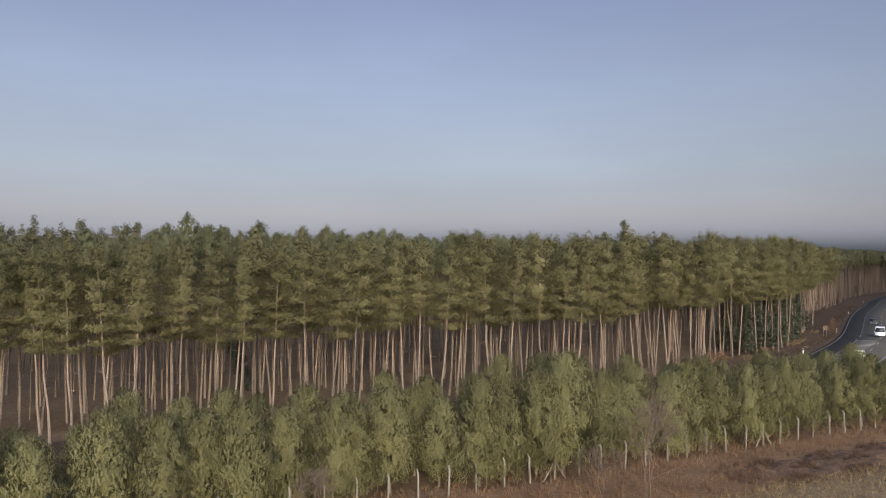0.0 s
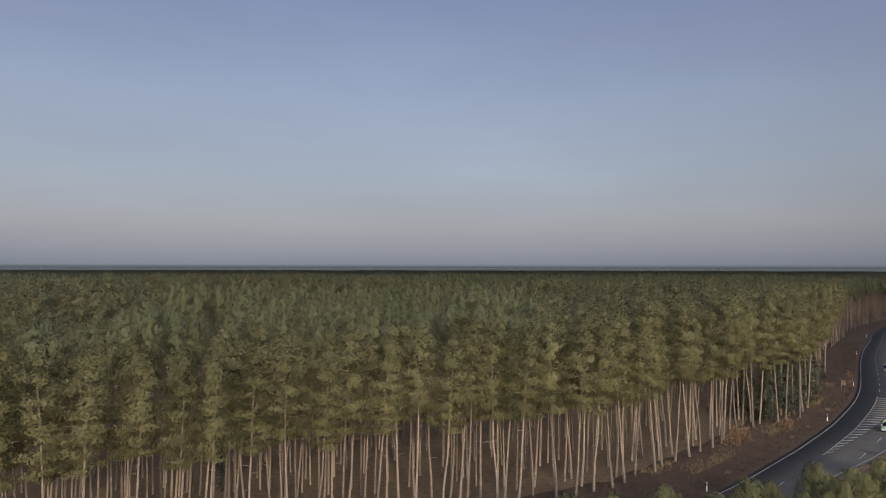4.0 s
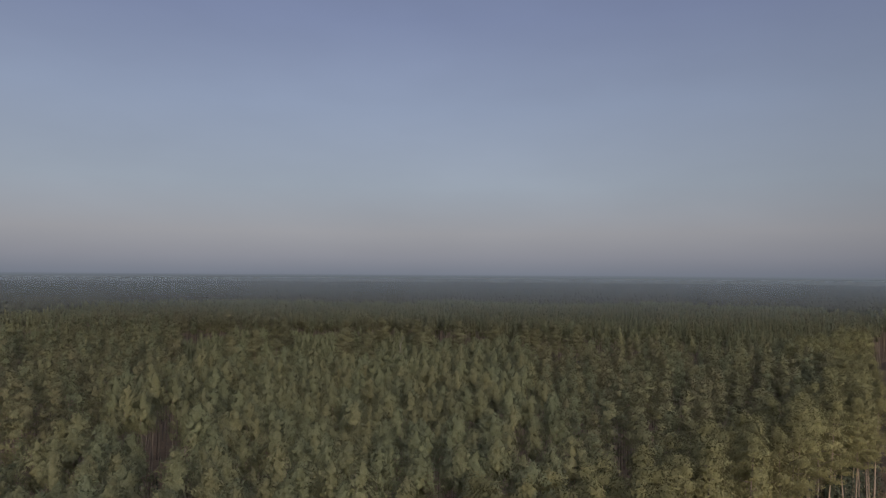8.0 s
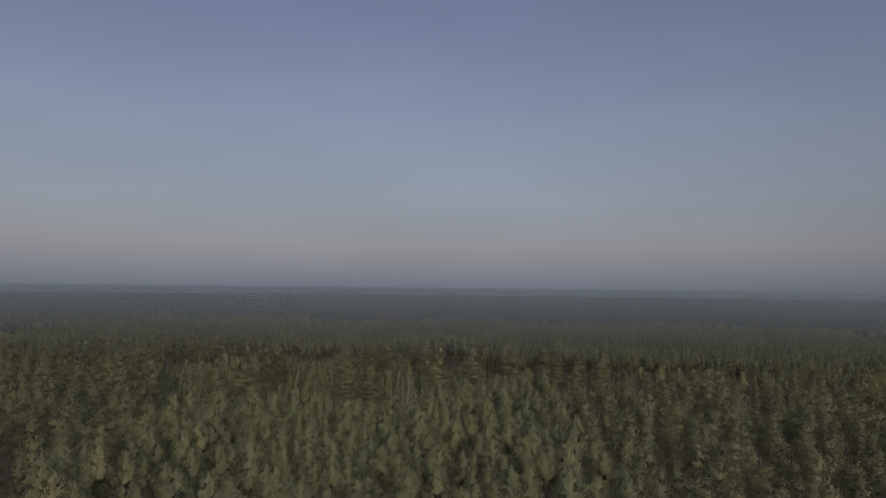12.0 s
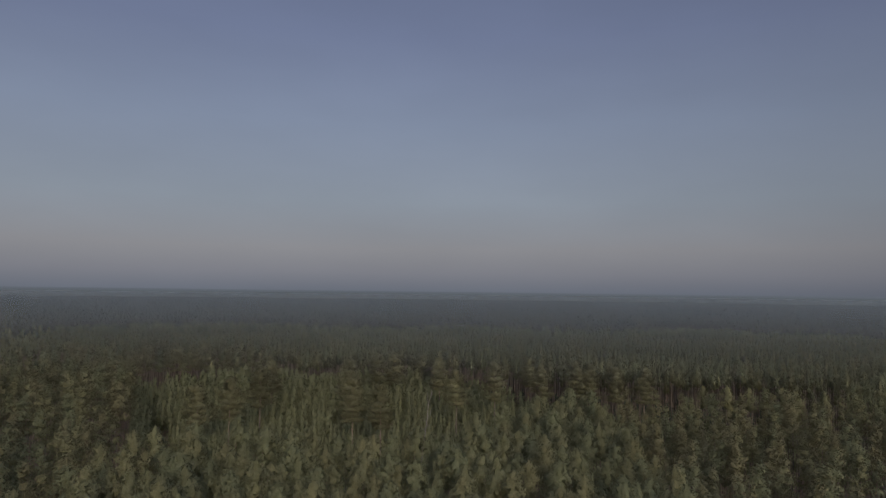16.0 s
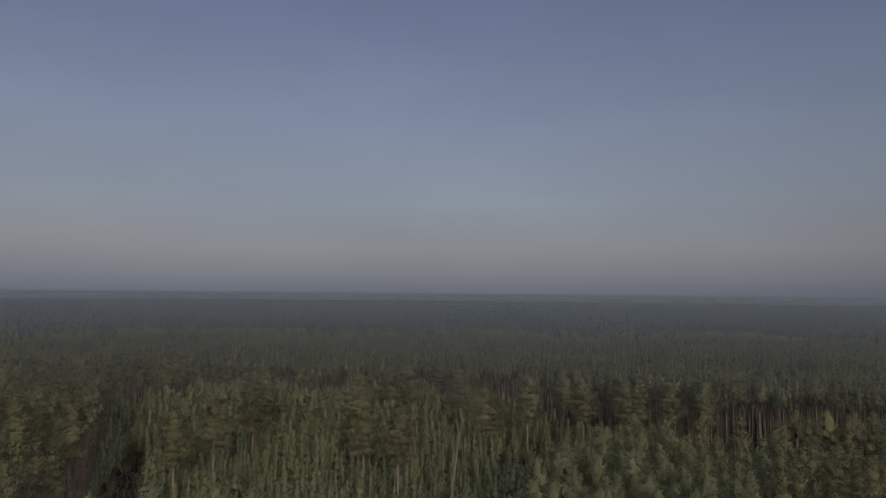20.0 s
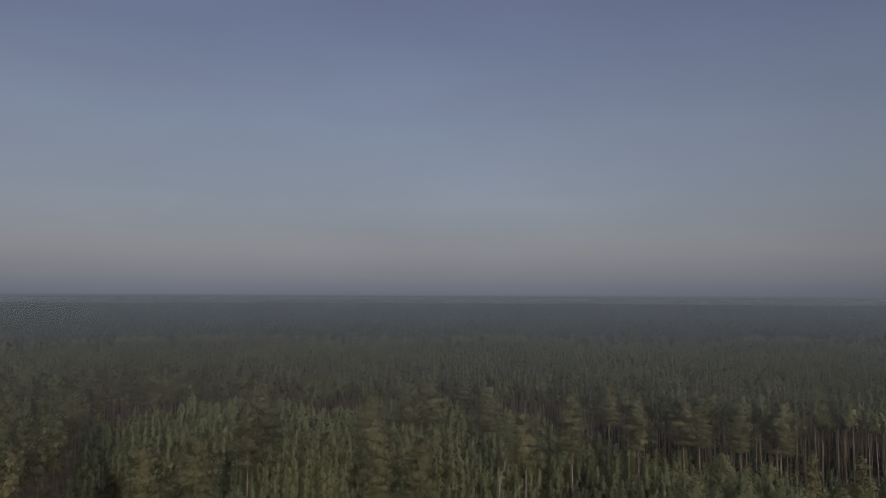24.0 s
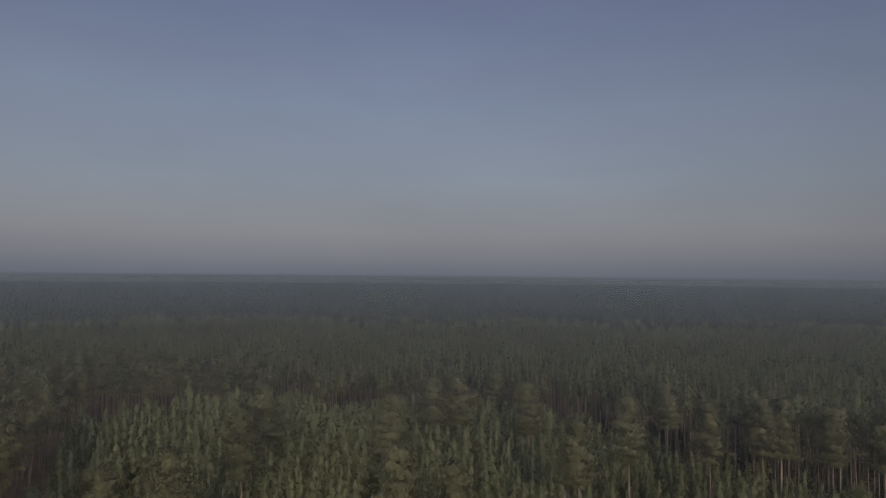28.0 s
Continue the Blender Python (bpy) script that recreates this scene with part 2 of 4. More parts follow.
def mesh_from(name, verts, faces, *mats, normals=None):
    """Mesh from an array of points and an array of triangles or quads; fast for large arrays. Normals round off soft crowns."""
    verts, faces = np.asarray(verts, np.float32), np.asarray(faces, np.int32)
    me = bpy.data.meshes.new(name)
    k = faces.shape[1]
    me.vertices.add(len(verts))
    me.vertices.foreach_set("co", verts.ravel())
    me.loops.add(faces.size)
    me.loops.foreach_set("vertex_index", faces.ravel())
    me.polygons.add(len(faces))
    me.polygons.foreach_set("loop_start", np.arange(0, faces.size, k, dtype=np.int32))
    for m in mats:
        me.materials.append(m)
    me.update(calc_edges=True)
    if normals is not None:
        me.normals_split_custom_set_from_vertices(np.asarray(normals, np.float32))
    return me


def under(name, data, parent, label=""):
    ob = new(name, data)
    ob.parent = parent
    return tagged(ob, label)


def part(name, bm, mat, parent, label="", smooth=False):
    """One bmesh as one mesh object under a thing or a part."""
    me = bpy.data.meshes.new(name)
    for f in bm.faces:
        f.smooth = smooth
    bm.to_mesh(me)
    bm.free()
    me.materials.append(mat)
    return under(name, me, parent, label)


def box(sx, sy, sz, at=(0, 0, 0), bevel=0.0, m=None):
    bm = bmesh.new()
    bmesh.ops.create_cube(bm, size=1.0)
    bmesh.ops.scale(bm, vec=(sx, sy, sz), verts=bm.verts)
    if bevel:
        bmesh.ops.bevel(bm, geom=bm.edges[:], offset=bevel, segments=2, affect="EDGES")
    bmesh.ops.translate(bm, vec=at, verts=bm.verts)
    if m is not None:
        bmesh.ops.transform(bm, matrix=m, verts=bm.verts)
    return bm


def tube(points, radii, sides=6):
    """Points and quads of a tapered tube along the points."""
    points = np.asarray(points, float)
    n = len(points)
    ang = np.linspace(0, 2 * np.pi, sides, endpoint=False)
    way = np.gradient(points, axis=0)
    way /= np.linalg.norm(way, axis=1)[:, None] + 1e-9
    side = np.cross(way, np.where(np.abs(way[:, 2:3]) > 0.9, [[1.0, 0, 0]], [[0, 0, 1.0]]))
    side /= np.linalg.norm(side, axis=1)[:, None] + 1e-9
    up = np.cross(side, way)
    v = points[:, None] + np.asarray(radii)[:, None, None] * (np.cos(ang)[None, :, None] * side[:, None] + np.sin(ang)[None, :, None] * up[:, None])
    f = []
    for i in range(n - 1):
        for j in range(sides):
            a, b = i * sides + j, i * sides + (j + 1) % sides
            f.append((a, b, b + sides, a + sides))
    return v.reshape(-1, 3), np.array(f)


def join(pieces):
    vs, fs, k = [], [], 0
    for v, f in pieces:
        vs.append(v)
        fs.append(f + k)
        k += len(v)
    return np.concatenate(vs), np.concatenate(fs)


def unit(a):
    return a / (np.linalg.norm(a, axis=-1, keepdims=True) + 1e-9)


def tufts(centres, outward, per, length, width, up=0.5, spread=0.8):
    """Needle tufts: per thin triangles at each centre, fanned round its outward way."""
    n = len(centres)
    c = np.repeat(centres, per, axis=0) + rng.normal(0, length * 0.18, (n * per, 3))
    o = np.repeat(outward, per, axis=0)
    d = unit(o + np.array([0, 0, up]) + spread * rng.normal(size=(n * per, 3)))
    p = unit(np.cross(d, rng.normal(size=(n * per, 3))))
    L = (length * rng.uniform(0.65, 1.25, n * per))[:, None]
    W = (width * rng.uniform(0.7, 1.2, n * per))[:, None]
    v = np.stack([c - p * W / 2 - d * L * 0.3, c + p * W / 2 - d * L * 0.3, c + d * L * 0.7], axis=1).reshape(-1, 3)
    return v, np.arange(len(v)).reshape(-1, 3)


def crown(h, base, radius, branches, per_branch, per_tuft, length, width, taper=0.6, low=0.6, flat=0.18, droop=0.1, up=0.5):
    """A crown of branches, each ending in a flat cloud of tufts."""
    u = (np.arange(branches) + rng.uniform(0, 1, branches)) / branches
    z = base + (h - base) * u
    r = radius * np.maximum(0.06, (1 - u) ** taper) * (low + (1 - low) * np.minimum(1, u / 0.3)) * rng.uniform(0.6, 1.12, branches)
    a = np.arange(branches) * 2.399 + rng.uniform(-0.7, 0.7, branches)
    w = np.stack([np.cos(a), np.sin(a), np.zeros(branches)], 1)
    s = rng.uniform(0.25, 1.0, (branches, per_branch)) ** 0.7
    c = w[:, None] * (r[:, None] * s)[..., None]
    c[..., 2] += z[:, None] + (0.22 * s - droop * s ** 2) * r[:, None]
    jit = rng.normal(size=c.shape) * np.array([0.17, 0.17, flat]) * np.maximum(0.9, r)[:, None, None]
    c = (c + jit).reshape(-1, 3)
    c[:, 2] = np.minimum(c[:, 2], h + 0.2)
    o = np.repeat(w, per_branch, axis=0) * 0.8
    return tufts(c, o, per_tuft, length, width, up)


def soft_normals(v, base, h):
    """Normals of a crown taken as one rounded whole."""
    mid_z, half = base + 0.4 * (h - base), 0.62 * (h - base)
    width = np.abs(v[:, :2]).max() + 1e-6
    return unit(np.stack([v[:, 0] / width, v[:, 1] / width, 0.9 * (v[:, 2] - mid_z) / half + 0.15], 1))


def solids(centres, radii):
    """Plain eight-sided lumps."""
    n = len(centres)
    k = np.arange(4) * 1.5708 + rng.uniform(0, 6.283, (n, 1))
    ring = np.stack([np.cos(k), np.sin(k), rng.uniform(-0.3, 0.3, (n, 4))], -1)
    pole = np.tile(np.array([[[0, 0, 1.0], [0, 0, -0.8]]]), (n, 1, 1))
    ball = np.concatenate([ring, pole], 1)
    oct_f = np.array([(0, 1, 4), (1, 2, 4), (2, 3, 4), (3, 0, 4), (1, 0, 5), (2, 1, 5), (3, 2, 5), (0, 3, 5)])
    f = (oct_f[None] + (np.arange(n) * 6)[:, None, None]).reshape(-1, 3)
    return (centres[:, None] + ball * radii[:, None]).reshape(-1, 3), f, unit(ball / radii[:, None]).reshape(-1, 3)


def sprays(centres, radii, per, length, width, up=0.9):
    """Loose sprays of needle shoots, densest at the middle of each branch end: thin pointed blades that face outward."""
    n, m = len(centres), len(centres) * per
    d = rng.normal(size=(n, per, 3))
    d /= np.maximum(1.0, np.linalg.norm(d, axis=-1, keepdims=True) / 1.7)
    c = (centres[:, None] + d * radii[:, None] * 0.62).reshape(-1, 3)
    axis = np.stack([0 * c[:, 0], 0 * c[:, 0], np.repeat(centres[:, 2], per) - 1.2], 1)
    out = unit((c - axis) * np.array([1, 1, 0.6]))
    face = unit(out + 0.42 * rng.normal(size=(m, 3)))
    way = np.array([0, 0, up]) + 0.5 * out * np.array([1, 1, 0.0]) + 0.4 * rng.normal(size=(m, 3))
    way = unit(way - face * np.sum(way * face, 1, keepdims=True))
    side = np.cross(way, face)
    L, W = length * rng.uniform(0.55, 1.4, (m, 1)), width * rng.uniform(0.6, 1.3, (m, 1)) * 0.5
    v = np.stack([c - side * W - way * L * 0.35, c + side * W - way * L * 0.35, c + way * L * 0.65], 1).reshape(-1, 3)
    soft = unit(0.6 * unit(d / radii[:, None]).reshape(-1, 3) + 0.3 * face + 0.5 * out)
    return v, np.arange(3 * m).reshape(-1, 3), np.repeat(soft, 3, axis=0)


def pine_crown(h, base, radius, count, per, length, width, size=1.0, flat=0.7, taper=0.5, low=0.6, up=0.9, inner=0.45, layers=0, whole=0.5):
    """A pine's crown: sprays in whorls round the stem, fullest below the middle, a leader on top. layers: whorls that stand apart as tiers."""
    limb_of = np.arange(count) // 3 if layers else np.arange(count)
    limbs = limb_of[-1] + 1
    u = (np.arange(limbs) + rng.uniform(0, 1, limbs)) / limbs
    if layers:
        u = np.clip((np.floor(u * layers) + 0.5 + rng.normal(0, 0.14, limbs)) / layers, 0, 0.99)
    full = np.maximum(0.04, (1 - u) ** taper) * (low + (1 - low) * np.minimum(1, u / 0.25))
    a = np.arange(limbs) * 2.399 + rng.uniform(-0.7, 0.7, limbs)
    lop = 1 + 0.2 * np.sin(a * 2 + rng.uniform(0, 6.28)) * rng.uniform(0, 1)
    r = radius * full * lop * (rng.uniform(0.55, 1.12, limbs) if layers else np.sqrt(rng.uniform(inner ** 2, 1.0, limbs)))
    u, r, a = u[limb_of], r[limb_of], a[limb_of]
    if layers:
        r = r * (0.36 + 0.34 * (np.arange(count) % 3)) * rng.uniform(0.85, 1.1, count)
        a = a + rng.normal(0, 0.16, count)
    z = base + (h - base - (1.0 if layers else 0.6)) * u
    c = np.stack([np.cos(a) * r, np.sin(a) * r, z + 0.16 * r], 1)
    s = size * rng.uniform(0.75, 1.25, count) * (1.08 - 0.42 * u)
    c[-1] = (0, 0, h - (1.1 if layers else 0.8) * s[-1] - 0.3 * length)
    v, f, n = sprays(c, np.stack([s, s, s * (flat + (1 - flat) * u)], 1), per, length, width, up)
    if layers:
        return v, f, unit(whole * soft_normals(v, base, h) + (1 - whole) * n)
    ku = np.array([0.12, 0.36, 0.6, 0.8])
    kr = radius * 0.34 * (1 - ku) ** taper
    kv, kf, kn = solids(np.stack([0 * ku, 0 * ku, base + (h - base) * ku], 1), np.stack([kr, kr, np.full(4, 0.17 * (h - base))], 1))
    v, f, n = np.concatenate([v, kv]), np.concatenate([f, kf + len(v)]), np.concatenate([n, kn])
    return v, f, unit(whole * soft_normals(v, base, h) + (1 - whole) * n)


def far_crown(h, base, radius, bumps):
    """A far crown: a few solid lumps round the stem and a pointed one on top."""
    u = (np.arange(bumps) + 0.5) / bumps
    a = np.arange(bumps) * 2.399 + rng.uniform(0, 6.28)
    r = radius * 0.42 * (1 - u)
    c = np.stack([np.cos(a) * r, np.sin(a) * r, base + (h - base) * (0.15 + 0.62 * u)], 1)
    wide = radius * (0.95 - 0.45 * u)
    tall = (h - base) * (0.42 - 0.16 * u)
    v, f, n = solids(c, np.stack([wide, wide, tall], 1))
    return v, f, unit(0.5 * soft_normals(v, base, h) + 0.5 * n)


def trunk(h, r0, sides=7, lean=0.4, crook=0.05, steps=6):
    t = np.linspace(0, 1, steps)
    a = rng.uniform(0, 6.28)
    pts = np.stack([lean * t * math.cos(a), lean * t * math.sin(a), h * t], 1)
    pts[1:-1, :2] += rng.normal(0, crook, (steps - 2, 2))
    rad = r0 * (1 - 0.72 * t)
    rad[0] *= 1.25
    return tube(pts, rad, sides), pts


def stubs(pts, z0, z1, count, reach):
    """Dead side branches on a trunk."""
    out = []
    for _ in range(count):
        z = rng.uniform(z0, z1)
        x, y = np.interp(z, pts[:, 2], pts[:, 0]), np.interp(z, pts[:, 2], pts[:, 1])
        a, L = rng.uniform(0, 6.28), reach * rng.uniform(0.4, 1.0)
        p = np.array([[x, y, z], [x + L * 0.6 * math.cos(a), y + L * 0.6 * math.sin(a), z + 0.1 * L], [x + L * math.cos(a), y + L * math.sin(a), z + rng.uniform(-0.1, 0.35) * L]])
        out.append(tube(p, [0.045, 0.03, 0.012], 4))
    return join(out)


def inside(px, py, poly):
    """Whether points lie in a polygon of the plan."""
    hit = np.zeros(np.shape(px), bool)
    n = len(poly)
    for i in range(n):
        (x1, y1), (x2, y2) = poly[i], poly[(i + 1) % n]
        c = ((y1 > py) != (y2 > py)) & (px < (x2 - x1) * (py - y1) / (y2 - y1 + 1e-12) + x1)
        hit ^= c
    return hit


# ---- plan ----
ROAD_EDGE = [(-230, -58), (-120, 3), (-60, 38), (-25, 58), (0, 73), (15, 82), (27.3, 91.6), (40.6, 106.6), (49.5, 117.4), (62.2, 134.2), (80.7, 162.9), (111.3, 220.1), (136.1, 262.1), (179, 328.3), (300, 470)]
FOREST = [(-900, -300), (-160, -2), (-90, 35), (-50, 55), (-34, 63.5), (-20, 72), (-8, 79.5), (8, 86.5), (20, 97), (28, 105), (39, 119), (49, 129), (56, 134.5), (70, 160), (86, 189), (82, 202), (92, 219), (115, 245), (129, 268),
          (172, 334), (290, 482), (1100, 1400), (-1100, 1400), (-1100, -300)]
EAST = [(88, 118), (104, 152), (126, 194), (150, 244), (197, 316), (310, 446), (1120, 1390), (1300, 1200), (700, 300), (200, 116)]
CLEARING = [(-66, 173), (-80, 206), (-121, 292), (-99, 301), (-77, 311), (-66, 294), (-58, 304), (-40, 307), (-20, 304), (0, 291), (14, 278), (25, 272), (60, 268), (75, 262), (75, 235), (40, 228), (20, 223), (5, 226),
            (-2, 216), (-14, 187), (-20, 174), (-35, 174)]
RIDE = [(-63, 168), (-56, 171), (-72, 208), (-97, 264), (-102, 266), (-80.5, 206)]
TRACK = [(-29, 88), (-31.5, 87), (-38.5, 104), (-48.5, 126), (-56.5, 141), (-61, 150), (-59.5, 151), (-54, 141), (-46, 126), (-36, 104)]


def curve(points, steps=8):
    """A smooth line through points of the plan."""
    p = np.array(points, float)
    p = np.vstack([2 * p[0] - p[1], p, 2 * p[-1] - p[-2]])
    out = []
    for i in range(1, len(p) - 2):
        for t in np.linspace(0, 1, steps, endpoint=False):
            a, b, c, d = p[i - 1], p[i], p[i + 1], p[i + 2]
            out.append(0.5 * (2 * b + (c - a) * t + (2 * a - 5 * b + 4 * c - d) * t * t + (3 * b - a - 3 * c + d) * t ** 3))
    out.append(p[-2])
    return np.array(out)


EDGE = curve(ROAD_EDGE)
way = unit(np.gradient(EDGE, axis=0))
RIGHT = np.stack([way[:, 1], -way[:, 0]], 1)
RUN = np.concatenate([[0], np.cumsum(np.linalg.norm(np.diff(EDGE, axis=0), axis=1))])


def on_road(s, off):
    """Place and heading at a run s along the road's far edge, off metres to the right of it."""
    x, y = np.interp(s, RUN, EDGE[:, 0]), np.interp(s, RUN, EDGE[:, 1])
    rx, ry = np.interp(s, RUN, RIGHT[:, 0]), np.interp(s, RUN, RIGHT[:, 1])
    return x + rx * off, y + ry * off, math.atan2(rx, -ry)


def run_at(x, y):
    return RUN[np.argmin(np.hypot(EDGE[:, 0] - x, EDGE[:, 1] - y))]


# ---- ground ----
def sheet(name, xs, ys, height, mat, label, kind="structure", category="ground"):
    gx, gy = np.meshgrid(xs, ys)
    v = np.stack([gx.ravel(), gy.ravel(), height(gx, gy).ravel()], 1)
    nx = len(xs)
    i = (np.arange(len(ys) - 1)[:, None] * nx + np.arange(nx - 1)).ravel()
    ob = new(name, mesh_from(name, v, np.stack([i, i + 1, i + nx + 1, i + nx], 1), mat))
    return tagged(ob, label, category, "", kind)


def wave(x, y, k, seed=0.0):
    return np.sin(k * x + 1.3 * seed + 0.7 * np.sin(0.6 * k * y + seed)) * np.cos(0.9 * k * y + 2.1 * seed + 0.5 * np.sin(0.8 * k * x))


def ground_height(x, y):
    near = np.clip(1.2 - np.hypot(x, y - 100) / 250, 0, 1)
    return -0.03 + near * (0.05 * wave(x, y, 0.35, 1) + 0.03 * wave(x, y, 1.1, 2)) - 0.05


xs = np.concatenate([[-6000, -3000, -1500, -800, -450], np.arange(-300, 301, 4.0), [450, 800, 1500, 3000, 6000]])
ys = np.concatenate([[-3000, -1000, -300], np.arange(-100, 421, 4.0), [600, 900, 1500, 2500, 4000, 7000]])
sheet("ground", xs, ys, ground_height, FLOOR, "brown pine-needle litter with dry moss on sandy ground")


def strip(name, s0, s1, off0, off1, z, mat, parent=None, label="", step=2.0):
    """A flat band along the road with a small thickness."""
    ss = np.linspace(s0, s1, max(2, int((s1 - s0) / step) + 1))
    v, f = [], []
    for s in ss:
        a0, a1 = (o(s) if callable(o) else o for o in (off0, off1))
        for off, zz in ((a0, z - 0.03), (a0, z), (a1, z), (a1, z - 0.03)):
            x, y, _ = on_road(s, off)
            v.append((x, y, zz))
    for i in range(len(ss) - 1):
        for j in range(3):
            f.append((i * 4 + j, i * 4 + j + 1, i * 4 + j + 5, i * 4 + j + 4))
    ob = new(name, mesh_from(name, v, f, mat))
    if parent:
        ob.parent = parent
    return tagged(ob, label)


S = {k: run_at(*p) for k, p in dict(hatch=(45, 112), end=(300, 470), start=(-230, -58), top=(76, 156)).items()}
road_width = lambda s: 7.2 + 4.0 * min(1.0, max(0.0, (s - S["hatch"] + 12) / 34))
road = tagged(strip("road", S["start"], S["end"], -0.5, lambda s: road_width(s) + 0.4, 0.04, ASPHALT), "grey asphalt country road with white markings", "road", "", "structure")
strip("edge_line", S["start"] + 1, S["end"] - 1, 0.0, 0.14, 0.046, PAINT, road, "white edge line")
strip("edge_line", S["start"] + 1, S["end"] - 1, lambda s: road_width(s) - 0.2, road_width, 0.046, PAINT, road, "white edge line")
for s in np.arange(S["start"] + 4, S["hatch"] - 2, 12):
    strip("lane_dash", s, s + 4, 3.55, 3.7, 0.046, PAINT, road)
for s in np.arange(S["hatch"] + 1, S["end"] - 6, 12):
    strip("lane_dash", s, s + 4, 7.6, 7.75, 0.046, PAINT, road)
for s in np.arange(S["top"] + 6, S["end"] - 6, 9):
    strip("lane_dash", s, s + 4, 3.6, 3.75, 0.046, PAINT, road)
strip("hatch_border", S["hatch"], S["top"], 3.4, 3.55, 0.046, PAINT, road)
span = S["top"] - S["hatch"]
hatch_right = lambda s: 3.9 + 3.4 * min(1.0, (s - S["hatch"]) / span * 1.15)
for i in range(int(span / 2.4)):
    s = S["hatch"] + 1.0 + i * 2.4
    pts = []
    for s1, off in ((s, 3.5), (s + 0.7, 3.5), (s + 2.2, hatch_right(s + 2.2)), (s + 1.5, hatch_right(s + 1.5))):
        x, y, _ = on_road(s1, off)
        pts += [(x, y, 0.049), (x, y, 0.03)]
    f = [(0, 2, 4, 6), (0, 1, 3, 2), (2, 3, 5, 4), (4, 5, 7, 6), (6, 7, 1, 0)]
    bar = new("hatch_bar", mesh_from("hatch_bar", pts, f, PAINT))
    bar.parent = road

# brown verge between the road and the forest, with a low bank
vs, vf = [], []
ss = np.linspace(S["start"], S["end"], 260)
prof = [(-0.4, 0.03), (-1.6, 0.02), (-3.0, -0.04), (-5.0, 0.12), (-7.5, 0.22), (-10.0, 0.10), (-12.0, -0.12)]
for i, s in enumerate(ss):
    for off, z in prof:
        x, y, _ = on_road(s, off)
        vs.append((x, y, z + (0.05 * math.sin(s * 0.7 + off) if off < -2 else 0)))
k = len(prof)
for i in range(len(ss) - 1):
    for j in range(k - 1):
        vf.append((i * k + j, i * k + j + 1, i * k + k + j + 1, i * k + k + j))
tagged(new("verge", mesh_from("verge", vs, vf, VERGE)), "brown grassy roadside verge along the forest edge", "verge", "", "structure")

# field in front of the fence: dry grass and a ploughed strip
FENCE_A, FENCE_B = Vector((-46.0, 25.6, 0)), Vector((78.0, 95.4, 0))
fence_way = (FENCE_B - FENCE_A).normalized()
fence_out = Vector((fence_way.y, -fence_way.x, 0))


def by_fence(u, v, z=0.0):
    p = FENCE_A + fence_way * u + fence_out * v
    return (p.x, p.y, z)


def fence_sheet(name, u0, u1, v0, v1, step, height, mat, label):
    us, vv = np.arange(u0, u1 + step, step), np.arange(v0, v1 + step, step)
    gu, gv = np.meshgrid(us, vv)
    x = FENCE_A.x + fence_way.x * gu + fence_out.x * gv
    y = FENCE_A.y + fence_way.y * gu + fence_out.y * gv
    fade = np.clip(np.minimum(np.minimum(gu - u0, u1 - gu), np.minimum(gv - v0, v1 - gv)) / 1.5, 0, 1)
    z = height(gu, gv) * fade - 0.12 * (1 - fade)
    n = len(us)
    i = (np.arange(len(vv) - 1)[:, None] * n + np.arange(n - 1)).ravel()
    me = mesh_from(name, np.stack([x.ravel(), y.ravel(), z.ravel()], 1), np.stack([i, i + n, i + n + 1, i + 1], 1), mat)
    return tagged(new(name, me), label, "field", "", "structure")


def furrows(u, v):
    return 0.10 + 0.26 * np.abs(wave(u * 0.6, v * 2.0, 1.5, 3)) ** 1.5 + 0.10 * wave(u, v, 3.1, 4) + rng.normal(0, 0.05, u.shape)


fence_sheet("field", -10, 190, 8.6, 60, 0.8, lambda u, v: 0.06 + 0.04 * wave(u, v, 1.3, 6), DRY, "field of pale dry grass")
fence_sheet("ploughed_strip", 74, 190, 3.2, 9.2, 0.35, furrows, SOIL, "strip of dark freshly turned soil beside the fence")
fence_sheet("fence_verge", -10, 190, -1.5, 9.4, 0.7, lambda u, v: 0.05 + 0.04 * wave(u, v, 1.7, 5), BRACKEN, "brown grass strip at the foot of the fence")


# ---- trees ----
def pine_kind(h, base, radius, r0, needles, sprigs, per, size, length, width, stub=6, lean=0.5, taper=0.55, low=0.6, flat=0.16, up=0.5, layers=0, whole=0.4):
    """Meshes of one pine: trunk with dead stubs, and its crown."""
    (tv, tf), pts = trunk(base + 0.72 * (h - base), r0, 7, lean)
    pieces = [(tv, tf)]
    if stub:
        pieces.append(stubs(pts, base * 0.45, base * 1.1, stub, 1.5))
    limb = []
    for i in range(8):
        z = base + (h - base) * (0.05 + 0.1 * i)
        x, y = np.interp(z, pts[:, 2], pts[:, 0]), np.interp(z, pts[:, 2], pts[:, 1])
        a, L = i * 2.4 + rng.uniform(-0.4, 0.4), radius * 0.75 * (1 - 0.09 * i)
        limb.append(tube(np.array([[x, y, z], [x + 0.5 * L * math.cos(a), y + 0.5 * L * math.sin(a), z + 0.12 * L], [x + L * math.cos(a), y + L * math.sin(a), z + 0.2 * L]]), [0.06, 0.04, 0.015], 4))
    pieces += limb
    v, f = join(pieces)
    cv, cf, cn = pine_crown(h, base, radius, sprigs, per, length, width, size, flat, taper, low, up, 0.3, layers, whole)
    cv[:, :2] += np.stack([np.interp(cv[:, 2], pts[:, 2], pts[:, 0]), np.interp(cv[:, 2], pts[:, 2], pts[:, 1])], 1)
    return mesh_from("trunk", v, f, BARK), mesh_from("crown", cv, cf, needles, normals=cn)


